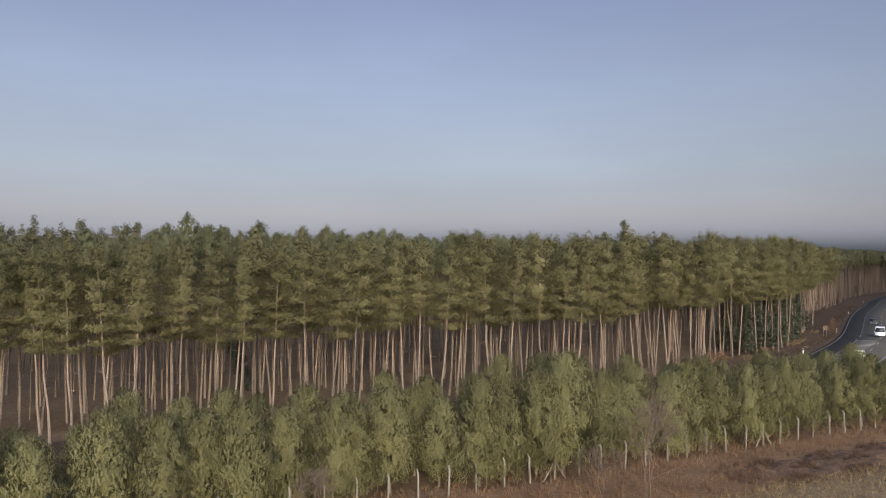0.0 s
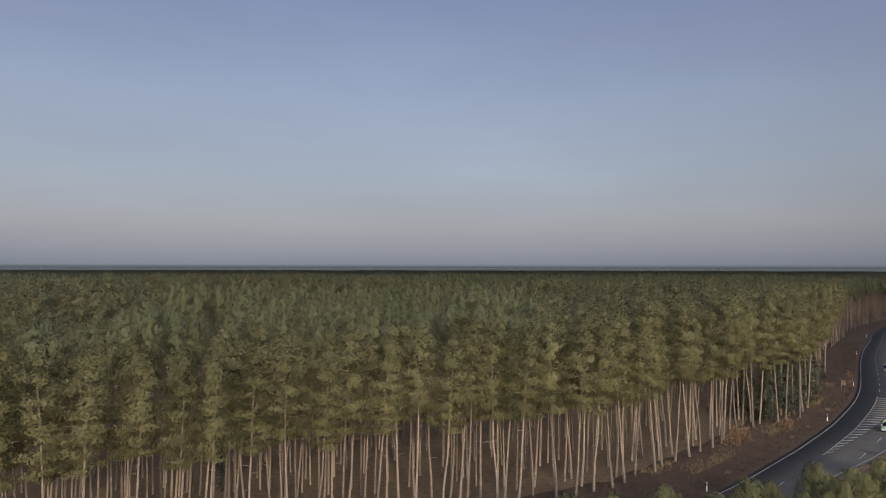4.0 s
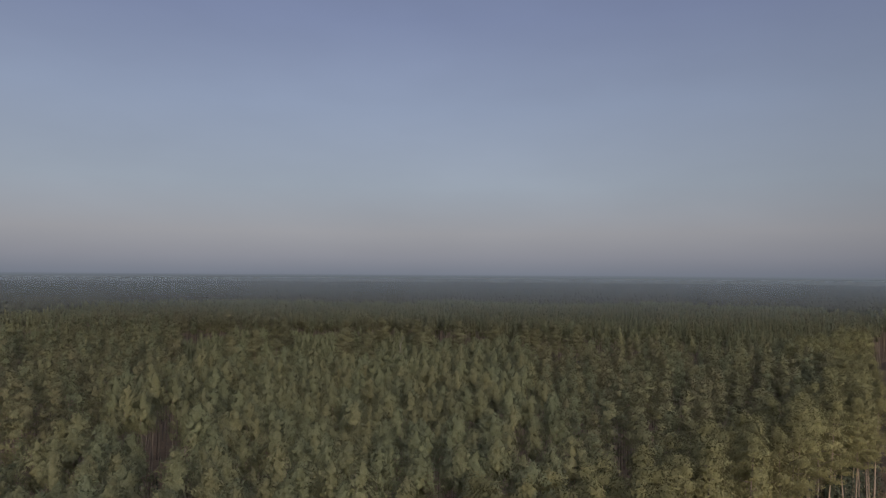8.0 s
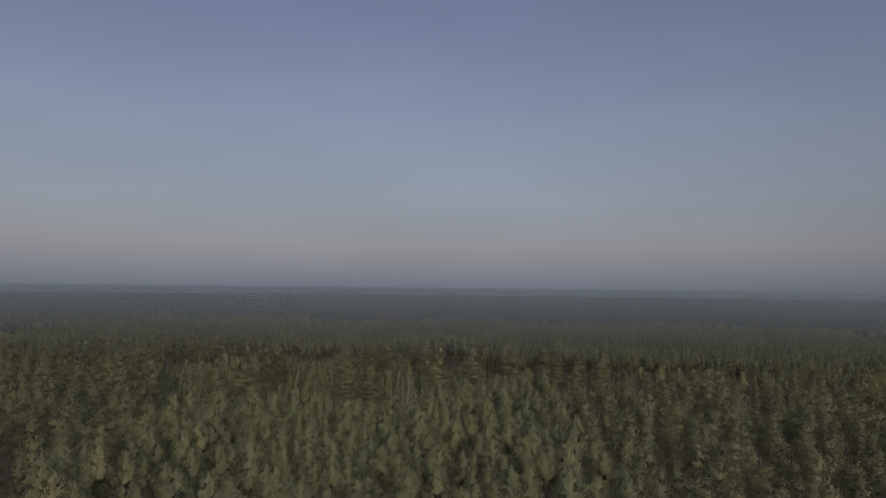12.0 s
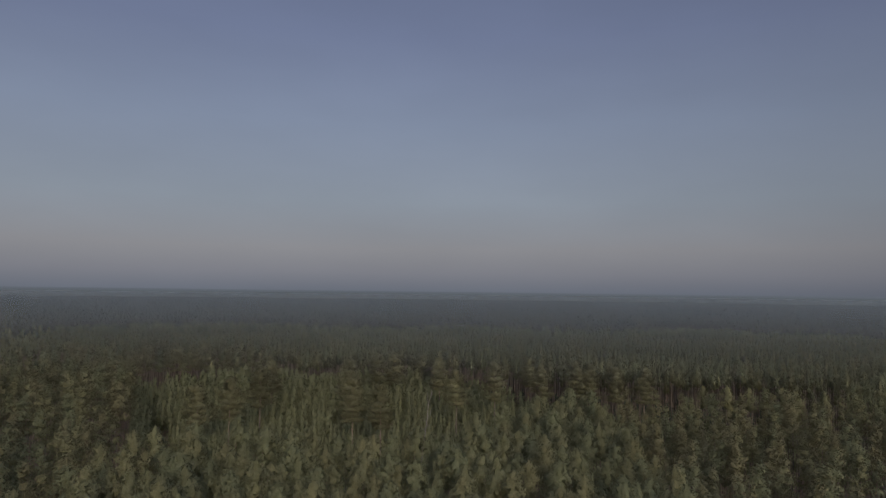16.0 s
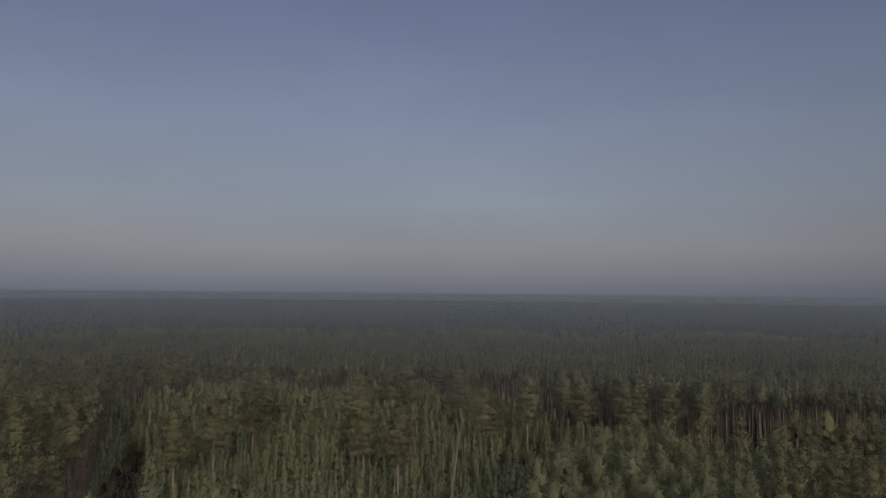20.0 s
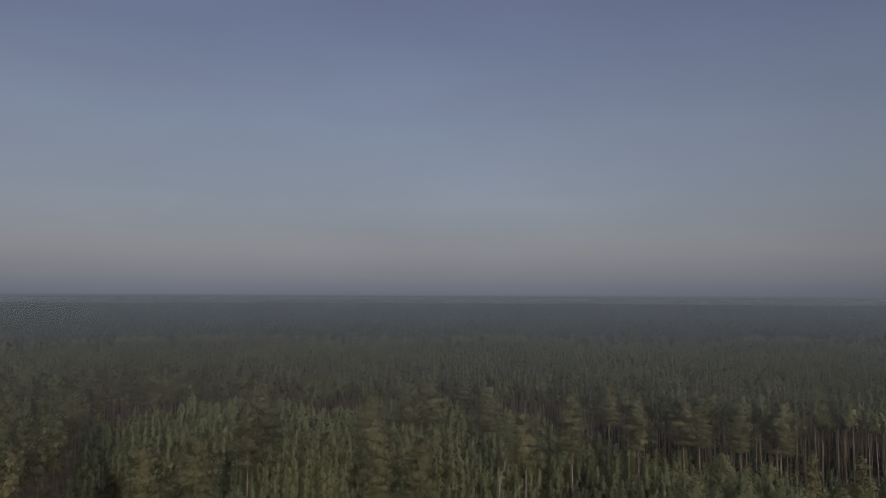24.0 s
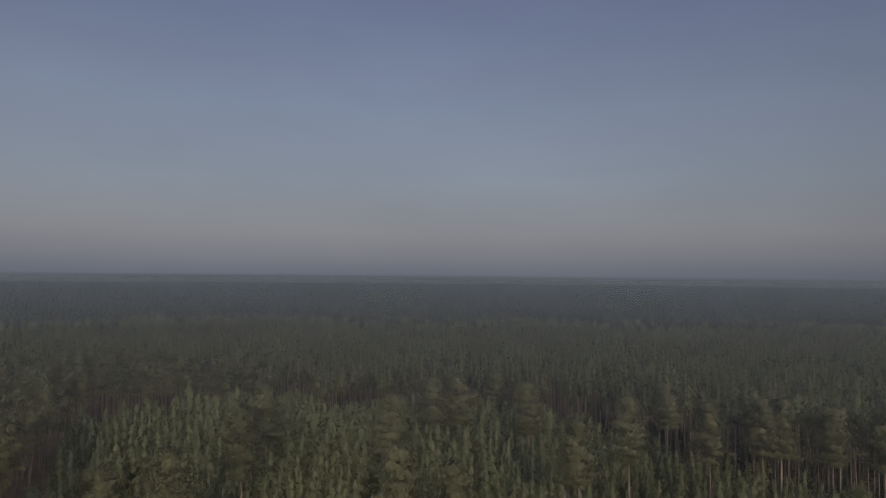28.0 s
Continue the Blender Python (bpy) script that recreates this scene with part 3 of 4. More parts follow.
def tree_thing(name, kinds, label, group):
    """One tree of each kind, out of which the others are copied; returns the patterns."""
    made = []
    for tm, cm in kinds:
        e = new(name)
        e.empty_display_size = 0.5
        under("trunk", tm, e)
        under("crown", cm, e)
        made.append(tagged(e, label, "tree", group))
    return made


used = set()


def plant(patterns, i, x, y, scale, turn, z=0.0):
    """Sets a pattern itself the first time, a copy after that."""
    p = patterns[i % len(patterns)]
    m = pose(x, y, z, 0, 0, turn) @ Matrix.Diagonal((scale, scale, scale, 1))
    if p.name not in used:
        used.add(p.name)
        p.matrix_basis = m
        return p
    q = p.copy()
    scene.collection.objects.link(q)
    q.matrix_basis = m
    for c in p.children:
        d = c.copy()
        scene.collection.objects.link(d)
        d.parent = q
    return q


EDGE_PINES = tree_thing("pine_tree", [pine_kind(21.3 + rng.uniform(-0.5, 0.5), 10.4 + rng.uniform(-2.2, 1.5), rng.uniform(2.6, 3.2), 0.155, NEEDLES_EDGE, 108, 36, 0.86, 0.36, 0.115, stub=3, taper=0.42, low=0.62, flat=0.32, lean=1.3, up=0.3, layers=9, whole=0.6) for k in range(7)],
                        "tall slender Scots pine with a bare reddish trunk", "pines at the forest edge")
SEED_PINES = tree_thing("pine_tree", [pine_kind(23.5 + rng.uniform(-1.5, 1), 12.0 + rng.uniform(-1.5, 1), rng.uniform(3.9, 4.6), 0.23, NEEDLES_SEED, 165, 44, 1.0, 0.46, 0.15, taper=0.38, low=0.7, flat=0.32, up=0.3, layers=8, whole=0.4) for _ in range(5)],
                        "tall lone Scots pine standing out of the young plantation", "seed pines in the clearing")
BELT_PINES = tree_thing("young_pine", [pine_kind(9.6 + rng.uniform(-0.8, 1.0), 0.8 + rng.uniform(-0.2, 0.5), rng.uniform(3.0, 3.6), 0.12, NEEDLES_YOUNG, 130, 60, 0.74, 0.36, 0.088, stub=0, lean=0.2, taper=0.42, low=0.75, flat=0.85, up=1.0, whole=0.6) for _ in range(5)],
                       "bushy young green pine behind the fence", "young pines behind the fence")

# edge of the forest, seen from the road side
line = curve(FOREST[1:21], 10)
seg = np.concatenate([[0], np.cumsum(np.linalg.norm(np.diff(line, axis=0), axis=1))])
edge_spots = []
trial = np.random.default_rng(5)
s_at = seg[np.argmin(np.hypot(line[:, 0] + 90, line[:, 1] - 62))]
s_end = seg[np.argmin(np.hypot(line[:, 0] - 129, line[:, 1] - 268))]
while s_at < s_end:
    for depth in (0.0, 2.5, 5.0):
        s = s_at + trial.uniform(-0.9, 0.9)
        x, y = np.interp(s, seg, line[:, 0]), np.interp(s, seg, line[:, 1])
        dx, dy = np.interp(s + 1, seg, line[:, 0]) - x, np.interp(s + 1, seg, line[:, 1]) - y
        d = depth + trial.uniform(-0.8, 0.8) + 0.8
        edge_spots.append((x - dy * d, y + dx * d))
    s_at += trial.uniform(2.7, 4.0)
for i, (x, y) in enumerate(edge_spots):
    plant(EDGE_PINES, int(trial.integers(7)), x, y, trial.uniform(0.93, 1.03) * (19.9 + 2.8 * min(1, max(0, (x + 45) / 85))) / 21.5, trial.uniform(0, 360))

SEEDS = [(-73.7, 225.1), (-68.2, 227.9), (-68.8, 253.1), (-70.0, 267.7), (-42.0, 234.1), (-34.9, 229.6), (-18.6, 251.0), (-8.6, 268.0), (4.3, 267.5), (17.9, 274.7), (24.9, 270.6), (-48.2, 262.9), (-42.8, 284.0), (-38.7, 286.1), (-31.2, 304.6), (-24.3, 285.5), (2.8, 291.2), (-38.4, 295.3), (14.6, 273.2), (31.6, 268.6)]
for i, (x, y) in enumerate(SEEDS):
    plant(SEED_PINES, i, x, y, trial.uniform(0.95, 1.02), trial.uniform(0, 360))

# young pines in three rows behind the fence
belt = []
for row, (v, step) in enumerate(((-1.9, 3.5), (-5.6, 3.7), (-8.6, 3.9), (-11.6, 4.2))):
    u = 1.0 + row * 1.7
    # the rows' far end, out of view, is added to shade road and verge
    while u < 146:
        p = by_fence(u + trial.uniform(-0.8, 0.8), v + trial.uniform(-0.7, 0.7))
        rd = np.min(np.hypot(EDGE[:, 0] + RIGHT[:, 0] * 8.0 - p[0], EDGE[:, 1] + RIGHT[:, 1] * 8.0 - p[1]))
        if rd > 3.4 and (row < 2 or u < 84):
            belt.append((*p, 0.9 if u > 84 else 1.0))
        u += step * trial.uniform(0.8, 1.25) * (0.8 if u < 72 else 1.0)
for i, p in enumerate(belt):
    plant(BELT_PINES, int(trial.integers(5)), p[0], p[1], p[3] * trial.uniform(0.76, 0.94) * (1.2 if 1 < p[0] < 9 and trial.uniform() < 0.6 else 1.0), trial.uniform(0, 360))


def forest(name, spots, heights, kinds, mats, label):
    """Many trees in one mesh of kind stuff. kinds: (verts, faces, which material, normals) unit trees 1 m high."""
    vs, fs, ms, ns, k = [], [], [], [], 0
    pick = rng.integers(0, len(kinds), len(spots))
    turn = rng.uniform(0, 6.283, len(spots))
    for i, (v, f, m, n) in enumerate(kinds):
        sel = np.flatnonzero(pick == i)
        if not len(sel):
            continue
        c, s = np.cos(turn[sel])[:, None], np.sin(turn[sel])[:, None]
        sz = heights[sel][:, None]
        wide = rng.uniform(0.85, 1.2, (len(sel), 1)) * sz
        x = (v[None, :, 0] * c - v[None, :, 1] * s) * wide + spots[sel][:, None, 0]
        y = (v[None, :, 0] * s + v[None, :, 1] * c) * wide + spots[sel][:, None, 1]
        z = v[None, :, 2] * sz
        vs.append(np.stack([x, y, z], -1).reshape(-1, 3))
        fs.append((f[None] + (np.arange(len(sel)) * len(v))[:, None, None] + k).reshape(-1, 3))
        ms.append(np.tile(np.where((m == 0) & (i % 3 > 0) & (len(mats) > 3), i % 3 + 1, m), len(sel)))
        ns.append(np.stack([n[None, :, 0] * c - n[None, :, 1] * s, n[None, :, 0] * s + n[None, :, 1] * c, np.broadcast_to(n[None, :, 2], x.shape)], -1).reshape(-1, 3))
        k += len(sel) * len(v)
    me = mesh_from(name, np.concatenate(vs), np.concatenate(fs), *mats, normals=np.concatenate(ns))
    me.polygons.foreach_set("material_index", np.concatenate(ms).astype(np.int32))
    return tagged(new(name, me), label, "forest", "", "stuff")


def unit_tree(h, base, radius, count, *shape, stem=True, far=False, **more):
    """A tree of height h scaled to one metre: a crown of clumps (far off: a few lumps) and a thin stem."""
    cv, cf, cn = far_crown(h, base, radius, count) if far else pine_crown(h, base, radius, count, *shape, **more)
    m = np.zeros(len(cf), int)
    if stem:
        (tv, tf), _ = trunk(base + 0.4 * (h - base), 0.14, 4, 0.4, 0.08, 4)
        tri = np.concatenate([tf[:, [2, 1, 0]], tf[:, [3, 2, 0]]])
        cv, cf = np.concatenate([cv, tv]), np.concatenate([cf, tri + len(cv)])
        flat_v = (tv.reshape(-1, 4, 3) - tv.reshape(-1, 4, 3).mean(1, keepdims=True)).reshape(-1, 3)
        cn = np.concatenate([cn, unit(flat_v * np.array([1, 1, 0.0]))])
        m = np.concatenate([m, np.ones(len(tri), int)])
    return cv / h, cf, m, cn


def scatter(x0, x1, y0, y1, step, turn=0.52):
    """Uneven spots over a stretch of the plan, in rows that run askew."""
    half = 0.5 * math.hypot(x1 - x0, y1 - y0) + step
    gx, gy = np.meshgrid(np.arange(-half, half, step), np.arange(-half, half, step * 0.92))
    gx[::2] += step / 2
    p = np.stack([gx.ravel(), gy.ravel()], 1) + rng.uniform(-0.4, 0.4, (gx.size, 2)) * step
    c, k = math.cos(turn), math.sin(turn)
    p = np.stack([p[:, 0] * c - p[:, 1] * k + (x0 + x1) / 2, p[:, 0] * k + p[:, 1] * c + (y0 + y1) / 2], 1)
    return p[(p[:, 0] > x0) & (p[:, 0] < x1) & (p[:, 1] > y0) & (p[:, 1] < y1)]


def seen(p, margin=25):
    """Whether a place of the plan can come into view at all."""
    return (np.abs(p[:, 0] + 6) < 0.74 * p[:, 1] + margin)


def reach(p):
    """How near the flight comes to a place while it is ahead."""
    return np.maximum(np.abs(p[:, 0] + 12) / 0.62, p[:, 1] - 160)


def line_distance(p):
    best = np.full(len(p), 1e9)
    for i in range(0, len(line), 2):
        best = np.minimum(best, np.hypot(p[:, 0] - line[i, 0], p[:, 1] - line[i, 1]))
    return best


def old_stand(p):
    """Blocks of older pines that stand wider apart."""
    left = (p[:, 0] < -54 - 0.16 * (p[:, 1] - 120)) & (p[:, 1] < 330)
    return left | ((p[:, 0] > 9) & (p[:, 1] > 96) & (p[:, 1] < 224))


wood = scatter(-460, 480, -40, 660, 3.9)
wide = scatter(-460, 480, -40, 660, 4.9, 0.85)
wood = np.concatenate([wood[~old_stand(wood)], wide[old_stand(wide)]])
wood = wood[seen(wood)]
mature = (inside(wood[:, 0], wood[:, 1], FOREST) | inside(wood[:, 0], wood[:, 1], EAST)) & ~inside(wood[:, 0], wood[:, 1], CLEARING) & ~inside(wood[:, 0], wood[:, 1], TRACK) & ~inside(wood[:, 0], wood[:, 1], RIDE)
wood = wood[mature]
wood = wood[(line_distance(wood) > 6.8) | (wood[:, 0] > 134) | (wood[:, 0] < -92)]
ahead = reach(wood) + rng.normal(0, 14, len(wood))
tall = 21.3 + 1.2 * wave(wood[:, 0], wood[:, 1], 0.05, 2) + np.clip(rng.normal(0, 1.1, len(wood)), -2.2, 1.5) - 1.6 * ((wood[:, 0] < -38) & (wood[:, 1] < 115)) + 0.9 * ((wood[:, 0] < -44) & (wood[:, 1] >= 115) & (wood[:, 1] < 330))
by_road = np.full(len(wood), 1e9)
for j in range(0, len(EDGE), 3):
    by_road = np.minimum(by_road, np.hypot(wood[:, 0] - EDGE[j, 0], wood[:, 1] - EDGE[j, 1]))
near, mid = ahead < 105, (ahead >= 105) & ((ahead < 220) | (by_road < 32))
rest = (ahead >= 220) & (by_road >= 32)
old = old_stand(wood) & (near | mid)
OLD = dict(up=0.6, taper=0.6, flat=0.5, low=0.85, layers=6, whole=0.6)
FIR = dict(up=0.65, taper=0.5, flat=0.8, low=0.85, inner=0.3, whole=0.62)
forest("old_pine_forest", wood[old], tall[old] + rng.normal(0, 0.9, old.sum()), [unit_tree(22, 13.4 + rng.uniform(-1, 0.8), rng.uniform(2.1, 2.6), 48, 25, 0.44, 0.16, 0.78, **OLD) for _ in range(8)], (NEEDLES_OLD, BARK, NEEDLES_WARM, NEEDLES_DEEP), "stand of old Scots pines with layered crowns")
near, mid = near & ~old, mid & ~old
forest("pine_forest", wood[near], tall[near], [unit_tree(22, 16.5 + rng.uniform(-0.8, 0.6), rng.uniform(1.9, 2.4), 36, 38, 0.46, 0.115, 0.58, **FIR) for _ in range(9)], (NEEDLES, BARK, NEEDLES_WARM, NEEDLES_DEEP), "dense stand of tall green Scots pines")
forest("pine_forest", wood[mid], tall[mid], [unit_tree(22, 15.2 + rng.uniform(-1.5, 1.2), rng.uniform(1.7, 2.05), 20, 14, 0.50, 0.19, 0.74, up=0.5, taper=0.52, flat=0.6, low=0.85, inner=0.2, whole=0.66) for _ in range(9)], (NEEDLES, BARK, NEEDLES_WARM, NEEDLES_DEEP), "dense stand of tall green Scots pines")
fine = rest & (ahead < 330)
forest("pine_forest", wood[fine], tall[fine], [unit_tree(22, 17.0, rng.uniform(1.7, 2.0), 8, 9, 0.65, 0.32, 0.85, stem=False, up=0.9, taper=0.5, flat=0.8, low=0.9, whole=0.66) for _ in range(9)], (NEEDLES, BARK, NEEDLES_WARM, NEEDLES_DEEP), "far stand of green pines")
rest &= ~fine
forest("pine_forest", wood[rest], tall[rest], [unit_tree(22, 16.5, rng.uniform(1.8, 2.2), 2, stem=False, far=True) for _ in range(9)], (NEEDLES_FAR_SHADED, BARK), "far stand of green pines")

far = scatter(-900, 900, 380, 1160, 4.6)
far = far[seen(far) & (reach(far) > 500) & (inside(far[:, 0], far[:, 1], FOREST) | inside(far[:, 0], far[:, 1], EAST))]
far = far[np.hypot(far[:, 0], far[:, 1]) < 1150]
far = far[(np.abs(far[:, 0]) > 460) | (far[:, 1] > 660)]
tall = 21.5 + 1.3 * wave(far[:, 0], far[:, 1], 0.03, 2) + rng.normal(0, 1.3, len(far))
forest("pine_forest", far, tall, [unit_tree(22, 12, 2.5, 1, stem=False, far=True) for _ in range(9)], (NEEDLES_FAR_SHADED, BARK), "distant stand of green pines")

rim = scatter(-1750, 1750, 620, 2300, 9.5)
rim_d = np.hypot(rim[:, 0], rim[:, 1])
rim = rim[seen(rim, 60) & (rim_d > 1146) & (rim_d < 2300)]
forest("pine_forest", rim, 21.5 + 1.3 * wave(rim[:, 0], rim[:, 1], 0.02, 2) + rng.normal(0, 1.3, len(rim)), [unit_tree(22, 8, 5.0, 1, stem=False, far=True) for _ in range(6)], (NEEDLES_FAR_SHADED, BARK), "distant stand of green pines")

# the young plantation in the clearing
young = scatter(-125, 80, 168, 316, 2.7)
young = young[inside(young[:, 0], young[:, 1], CLEARING) & ~inside(young[:, 0], young[:, 1], RIDE)]
thin = wave(young[:, 0], young[:, 1], 0.11, 4) + rng.normal(0, 0.2, len(young)) > -1.05
young = young[thin]
tall = 6.8 + 1.6 * np.clip((-young[:, 0] - 22) / 35, 0, 1) + 5.0 * np.clip((young[:, 1] - 246 - 0.5 * np.abs(young[:, 0] + 60)) / 34, 0, 1) + 2.5 * np.clip((young[:, 1] - 258) / 20, 0, 1) + 0.8 * wave(young[:, 0], young[:, 1], 0.09, 3) + rng.normal(0, 0.9, len(young))
forest("young_plantation", young, tall, [unit_tree(9, 2.6, rng.uniform(2.3, 2.9), 17, 20, 0.46, 0.12, 0.8, up=0.55, taper=0.6, low=0.9, flat=0.8, whole=0.6, stem=False) for _ in range(8)], (NEEDLES_BLUE, BARK), "dense plantation of young blue-green pines")

# low regrowth under the trees along the far side of the clearing
low = scatter(-125, 110, 225, 372, 3.4)
shifted = [(x + 12, y + 52) for x, y in CLEARING]
low = low[(inside(low[:, 0], low[:, 1], shifted) | inside(low[:, 0] - 8, low[:, 1] - 8, CLEARING)) & ~inside(low[:, 0], low[:, 1], CLEARING) & inside(low[:, 0], low[:, 1], FOREST)]
# dark low plants added in ride and track as a stand-in for shade
ride_shade_fill = scatter(-110, -20, 80, 275, 1.7)
ride_shade_fill = ride_shade_fill[inside(ride_shade_fill[:, 0], ride_shade_fill[:, 1], RIDE) | inside(ride_shade_fill[:, 0], ride_shade_fill[:, 1], TRACK)]
low = np.concatenate([low, ride_shade_fill])
forest("regrowth", low, np.concatenate([rng.uniform(2.6, 6.5, len(low) - len(ride_shade_fill)), rng.uniform(1.2, 3.0, len(ride_shade_fill))]), [unit_tree(6, 0.2, 1.7, 8, 14, 0.55, 0.2, 0.85, up=1.0, taper=0.5, low=0.9, flat=0.9, stem=False) for _ in range(5)], (NEEDLES_DARK, BARK), "dark low regrowth under the pines, and shade fill in rides")


# thin sheets over the far woods, standing in for haze that thickens with distance
def haze_sheet(z, steps):
    """One thin sheet just above the crowns as stand-in haze: scatters the daylight a little and lets the rest through.
    steps: (distance, share).
    """
    m = bpy.data.materials.new("thin_haze_sheet")
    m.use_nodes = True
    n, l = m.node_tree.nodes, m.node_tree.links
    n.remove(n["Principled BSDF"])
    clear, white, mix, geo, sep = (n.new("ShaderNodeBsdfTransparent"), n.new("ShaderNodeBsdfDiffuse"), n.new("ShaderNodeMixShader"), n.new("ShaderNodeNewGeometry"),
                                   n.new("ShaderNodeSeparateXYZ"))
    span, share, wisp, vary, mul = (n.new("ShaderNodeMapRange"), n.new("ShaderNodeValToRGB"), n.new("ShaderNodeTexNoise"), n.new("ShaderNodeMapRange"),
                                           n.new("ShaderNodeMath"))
    white.inputs["Color"].default_value = HAZE_TINT
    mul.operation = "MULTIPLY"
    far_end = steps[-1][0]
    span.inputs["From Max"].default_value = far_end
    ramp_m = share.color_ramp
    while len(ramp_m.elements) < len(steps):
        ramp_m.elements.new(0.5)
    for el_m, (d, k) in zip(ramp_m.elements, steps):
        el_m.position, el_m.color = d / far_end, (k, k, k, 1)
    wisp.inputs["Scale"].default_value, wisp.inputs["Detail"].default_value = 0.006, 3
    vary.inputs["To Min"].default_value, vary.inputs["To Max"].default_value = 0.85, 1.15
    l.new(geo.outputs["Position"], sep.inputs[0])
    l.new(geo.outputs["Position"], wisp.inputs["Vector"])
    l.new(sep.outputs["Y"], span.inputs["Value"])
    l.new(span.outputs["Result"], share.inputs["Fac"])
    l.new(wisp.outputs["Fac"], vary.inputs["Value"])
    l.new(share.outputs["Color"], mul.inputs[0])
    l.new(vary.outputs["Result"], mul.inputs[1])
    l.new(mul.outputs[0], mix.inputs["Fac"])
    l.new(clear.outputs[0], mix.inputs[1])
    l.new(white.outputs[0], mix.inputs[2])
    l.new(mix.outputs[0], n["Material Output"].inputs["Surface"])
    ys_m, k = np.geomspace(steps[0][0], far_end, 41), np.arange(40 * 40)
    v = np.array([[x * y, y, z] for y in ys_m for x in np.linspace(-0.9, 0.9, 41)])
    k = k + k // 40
    tagged(new("mist", mesh_from("mist", v, np.stack([k, k + 1, k + 42, k + 41], 1), m)), "thin blue-grey sheet standing in for haze over the far woods", "mist", "", "stuff")


HAZE_TINT = (0.152, 0.171, 0.172, 1)
haze_sheet(25.5, [(190, 0.0), (235, 0.04), (300, 0.11), (400, 0.20), (600, 0.32), (1000, 0.44), (2290, 0.49), (4250, 0.51)])
haze_sheet(27.5, [(190, 0.0), (230, 0.04), (295, 0.11), (395, 0.20), (590, 0.32), (1000, 0.44), (2290, 0.49), (4250, 0.51)])


# hazy woodland on the horizon: the haze is painted as a glowing height gradient
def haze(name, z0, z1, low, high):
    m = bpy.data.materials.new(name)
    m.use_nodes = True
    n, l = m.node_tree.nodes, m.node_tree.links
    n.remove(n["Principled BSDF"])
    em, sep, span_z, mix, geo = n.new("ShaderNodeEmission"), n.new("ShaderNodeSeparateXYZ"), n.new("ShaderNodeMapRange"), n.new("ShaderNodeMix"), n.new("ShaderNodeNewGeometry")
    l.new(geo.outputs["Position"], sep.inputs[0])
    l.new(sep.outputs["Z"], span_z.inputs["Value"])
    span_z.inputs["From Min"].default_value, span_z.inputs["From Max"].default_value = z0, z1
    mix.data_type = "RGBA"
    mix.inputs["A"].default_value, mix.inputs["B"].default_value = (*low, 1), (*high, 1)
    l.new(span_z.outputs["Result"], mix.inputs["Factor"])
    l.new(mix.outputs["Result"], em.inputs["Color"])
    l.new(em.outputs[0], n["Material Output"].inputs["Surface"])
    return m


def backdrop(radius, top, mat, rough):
    """A plain ring of painted hazy distance round the far side of the place."""
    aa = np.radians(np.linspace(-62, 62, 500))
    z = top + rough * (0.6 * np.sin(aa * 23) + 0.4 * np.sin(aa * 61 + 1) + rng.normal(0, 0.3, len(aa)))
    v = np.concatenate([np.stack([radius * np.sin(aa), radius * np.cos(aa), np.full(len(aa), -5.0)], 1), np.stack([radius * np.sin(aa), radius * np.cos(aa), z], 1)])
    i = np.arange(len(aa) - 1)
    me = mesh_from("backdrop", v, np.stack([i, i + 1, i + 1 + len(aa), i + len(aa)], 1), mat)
    tagged(new("backdrop", me), "glowing backdrop painted as hazy blue-grey woodland along the horizon", "distance", "", "structure")


backdrop(2330, 23.6, haze("painted_hazy_woodland", 17.0, 23.6, (0.085, 0.096, 0.100), (0.105, 0.119, 0.126)), 0.5)
backdrop(4300, 46, haze("painted_hazy_distance", 24.0, 46.0, (0.156, 0.180, 0.202), (0.222, 0.251, 0.302)), 0.3)


# ---- fence ----
def fence_post():
    """A square concrete post with a bent top, 2.3 m high."""
    prof = [(0.0, -0.3), (0.0, 1.95), (0.05, 2.12), (0.24, 2.34)]
    bm = bmesh.new()
    rings = []
    for y, z in prof:
        w = 0.065 if z < 2.2 else 0.05
        rings.append([bm.verts.new((sx * w, y + sy * w, z)) for sx, sy in ((-1, -1), (1, -1), (1, 1), (-1, 1))])
    for a, b in zip(rings, rings[1:]):
        for i in range(4):
            bm.faces.new((a[i], a[(i + 1) % 4], b[(i + 1) % 4], b[i]))
    bm.faces.new(rings[0][::-1])
    bm.faces.new(rings[-1])
    bmesh.ops.bevel(bm, geom=[e for e in bm.edges], offset=0.012, segments=1, affect="EDGES")
    return bm


fence = tagged(new("fence"), "row of pale concrete posts with bent tops", "fence")
fence_turn = math.degrees(math.atan2(fence_way.y, fence_way.x))
first = part("post", fence_post(), CONCRETE, fence)
total = (FENCE_B - FENCE_A).length
n_posts = int(total / 2.35)
strut_bm = box(0.10, 0.10, 2.1, (0, 0, 0), 0.012)
strut = part("strut", strut_bm, CONCRETE, fence, "slanting concrete brace")
strut_first = True
for i in range(n_posts):
    ob = first if i == 0 else first.copy()
    if i:
        scene.collection.objects.link(ob)
    x, y, z = by_fence(i * 2.35 + trial.uniform(-0.12, 0.12), 0)
    ob.matrix_basis = pose(x, y, z, trial.uniform(-2, 2), trial.uniform(-2, 2), fence_turn)
    if i in (8, 26, 36, 46):
        for side in (-1, 1):
            s_ob = strut if strut_first else strut.copy()
            if not strut_first:
                scene.collection.objects.link(s_ob)
            strut_first = False
            s_ob.matrix_basis = pose(x, y, z, 0, 0, fence_turn) @ pose(side * 0.55, 0, 0.75, 0, -side * 34, 0)


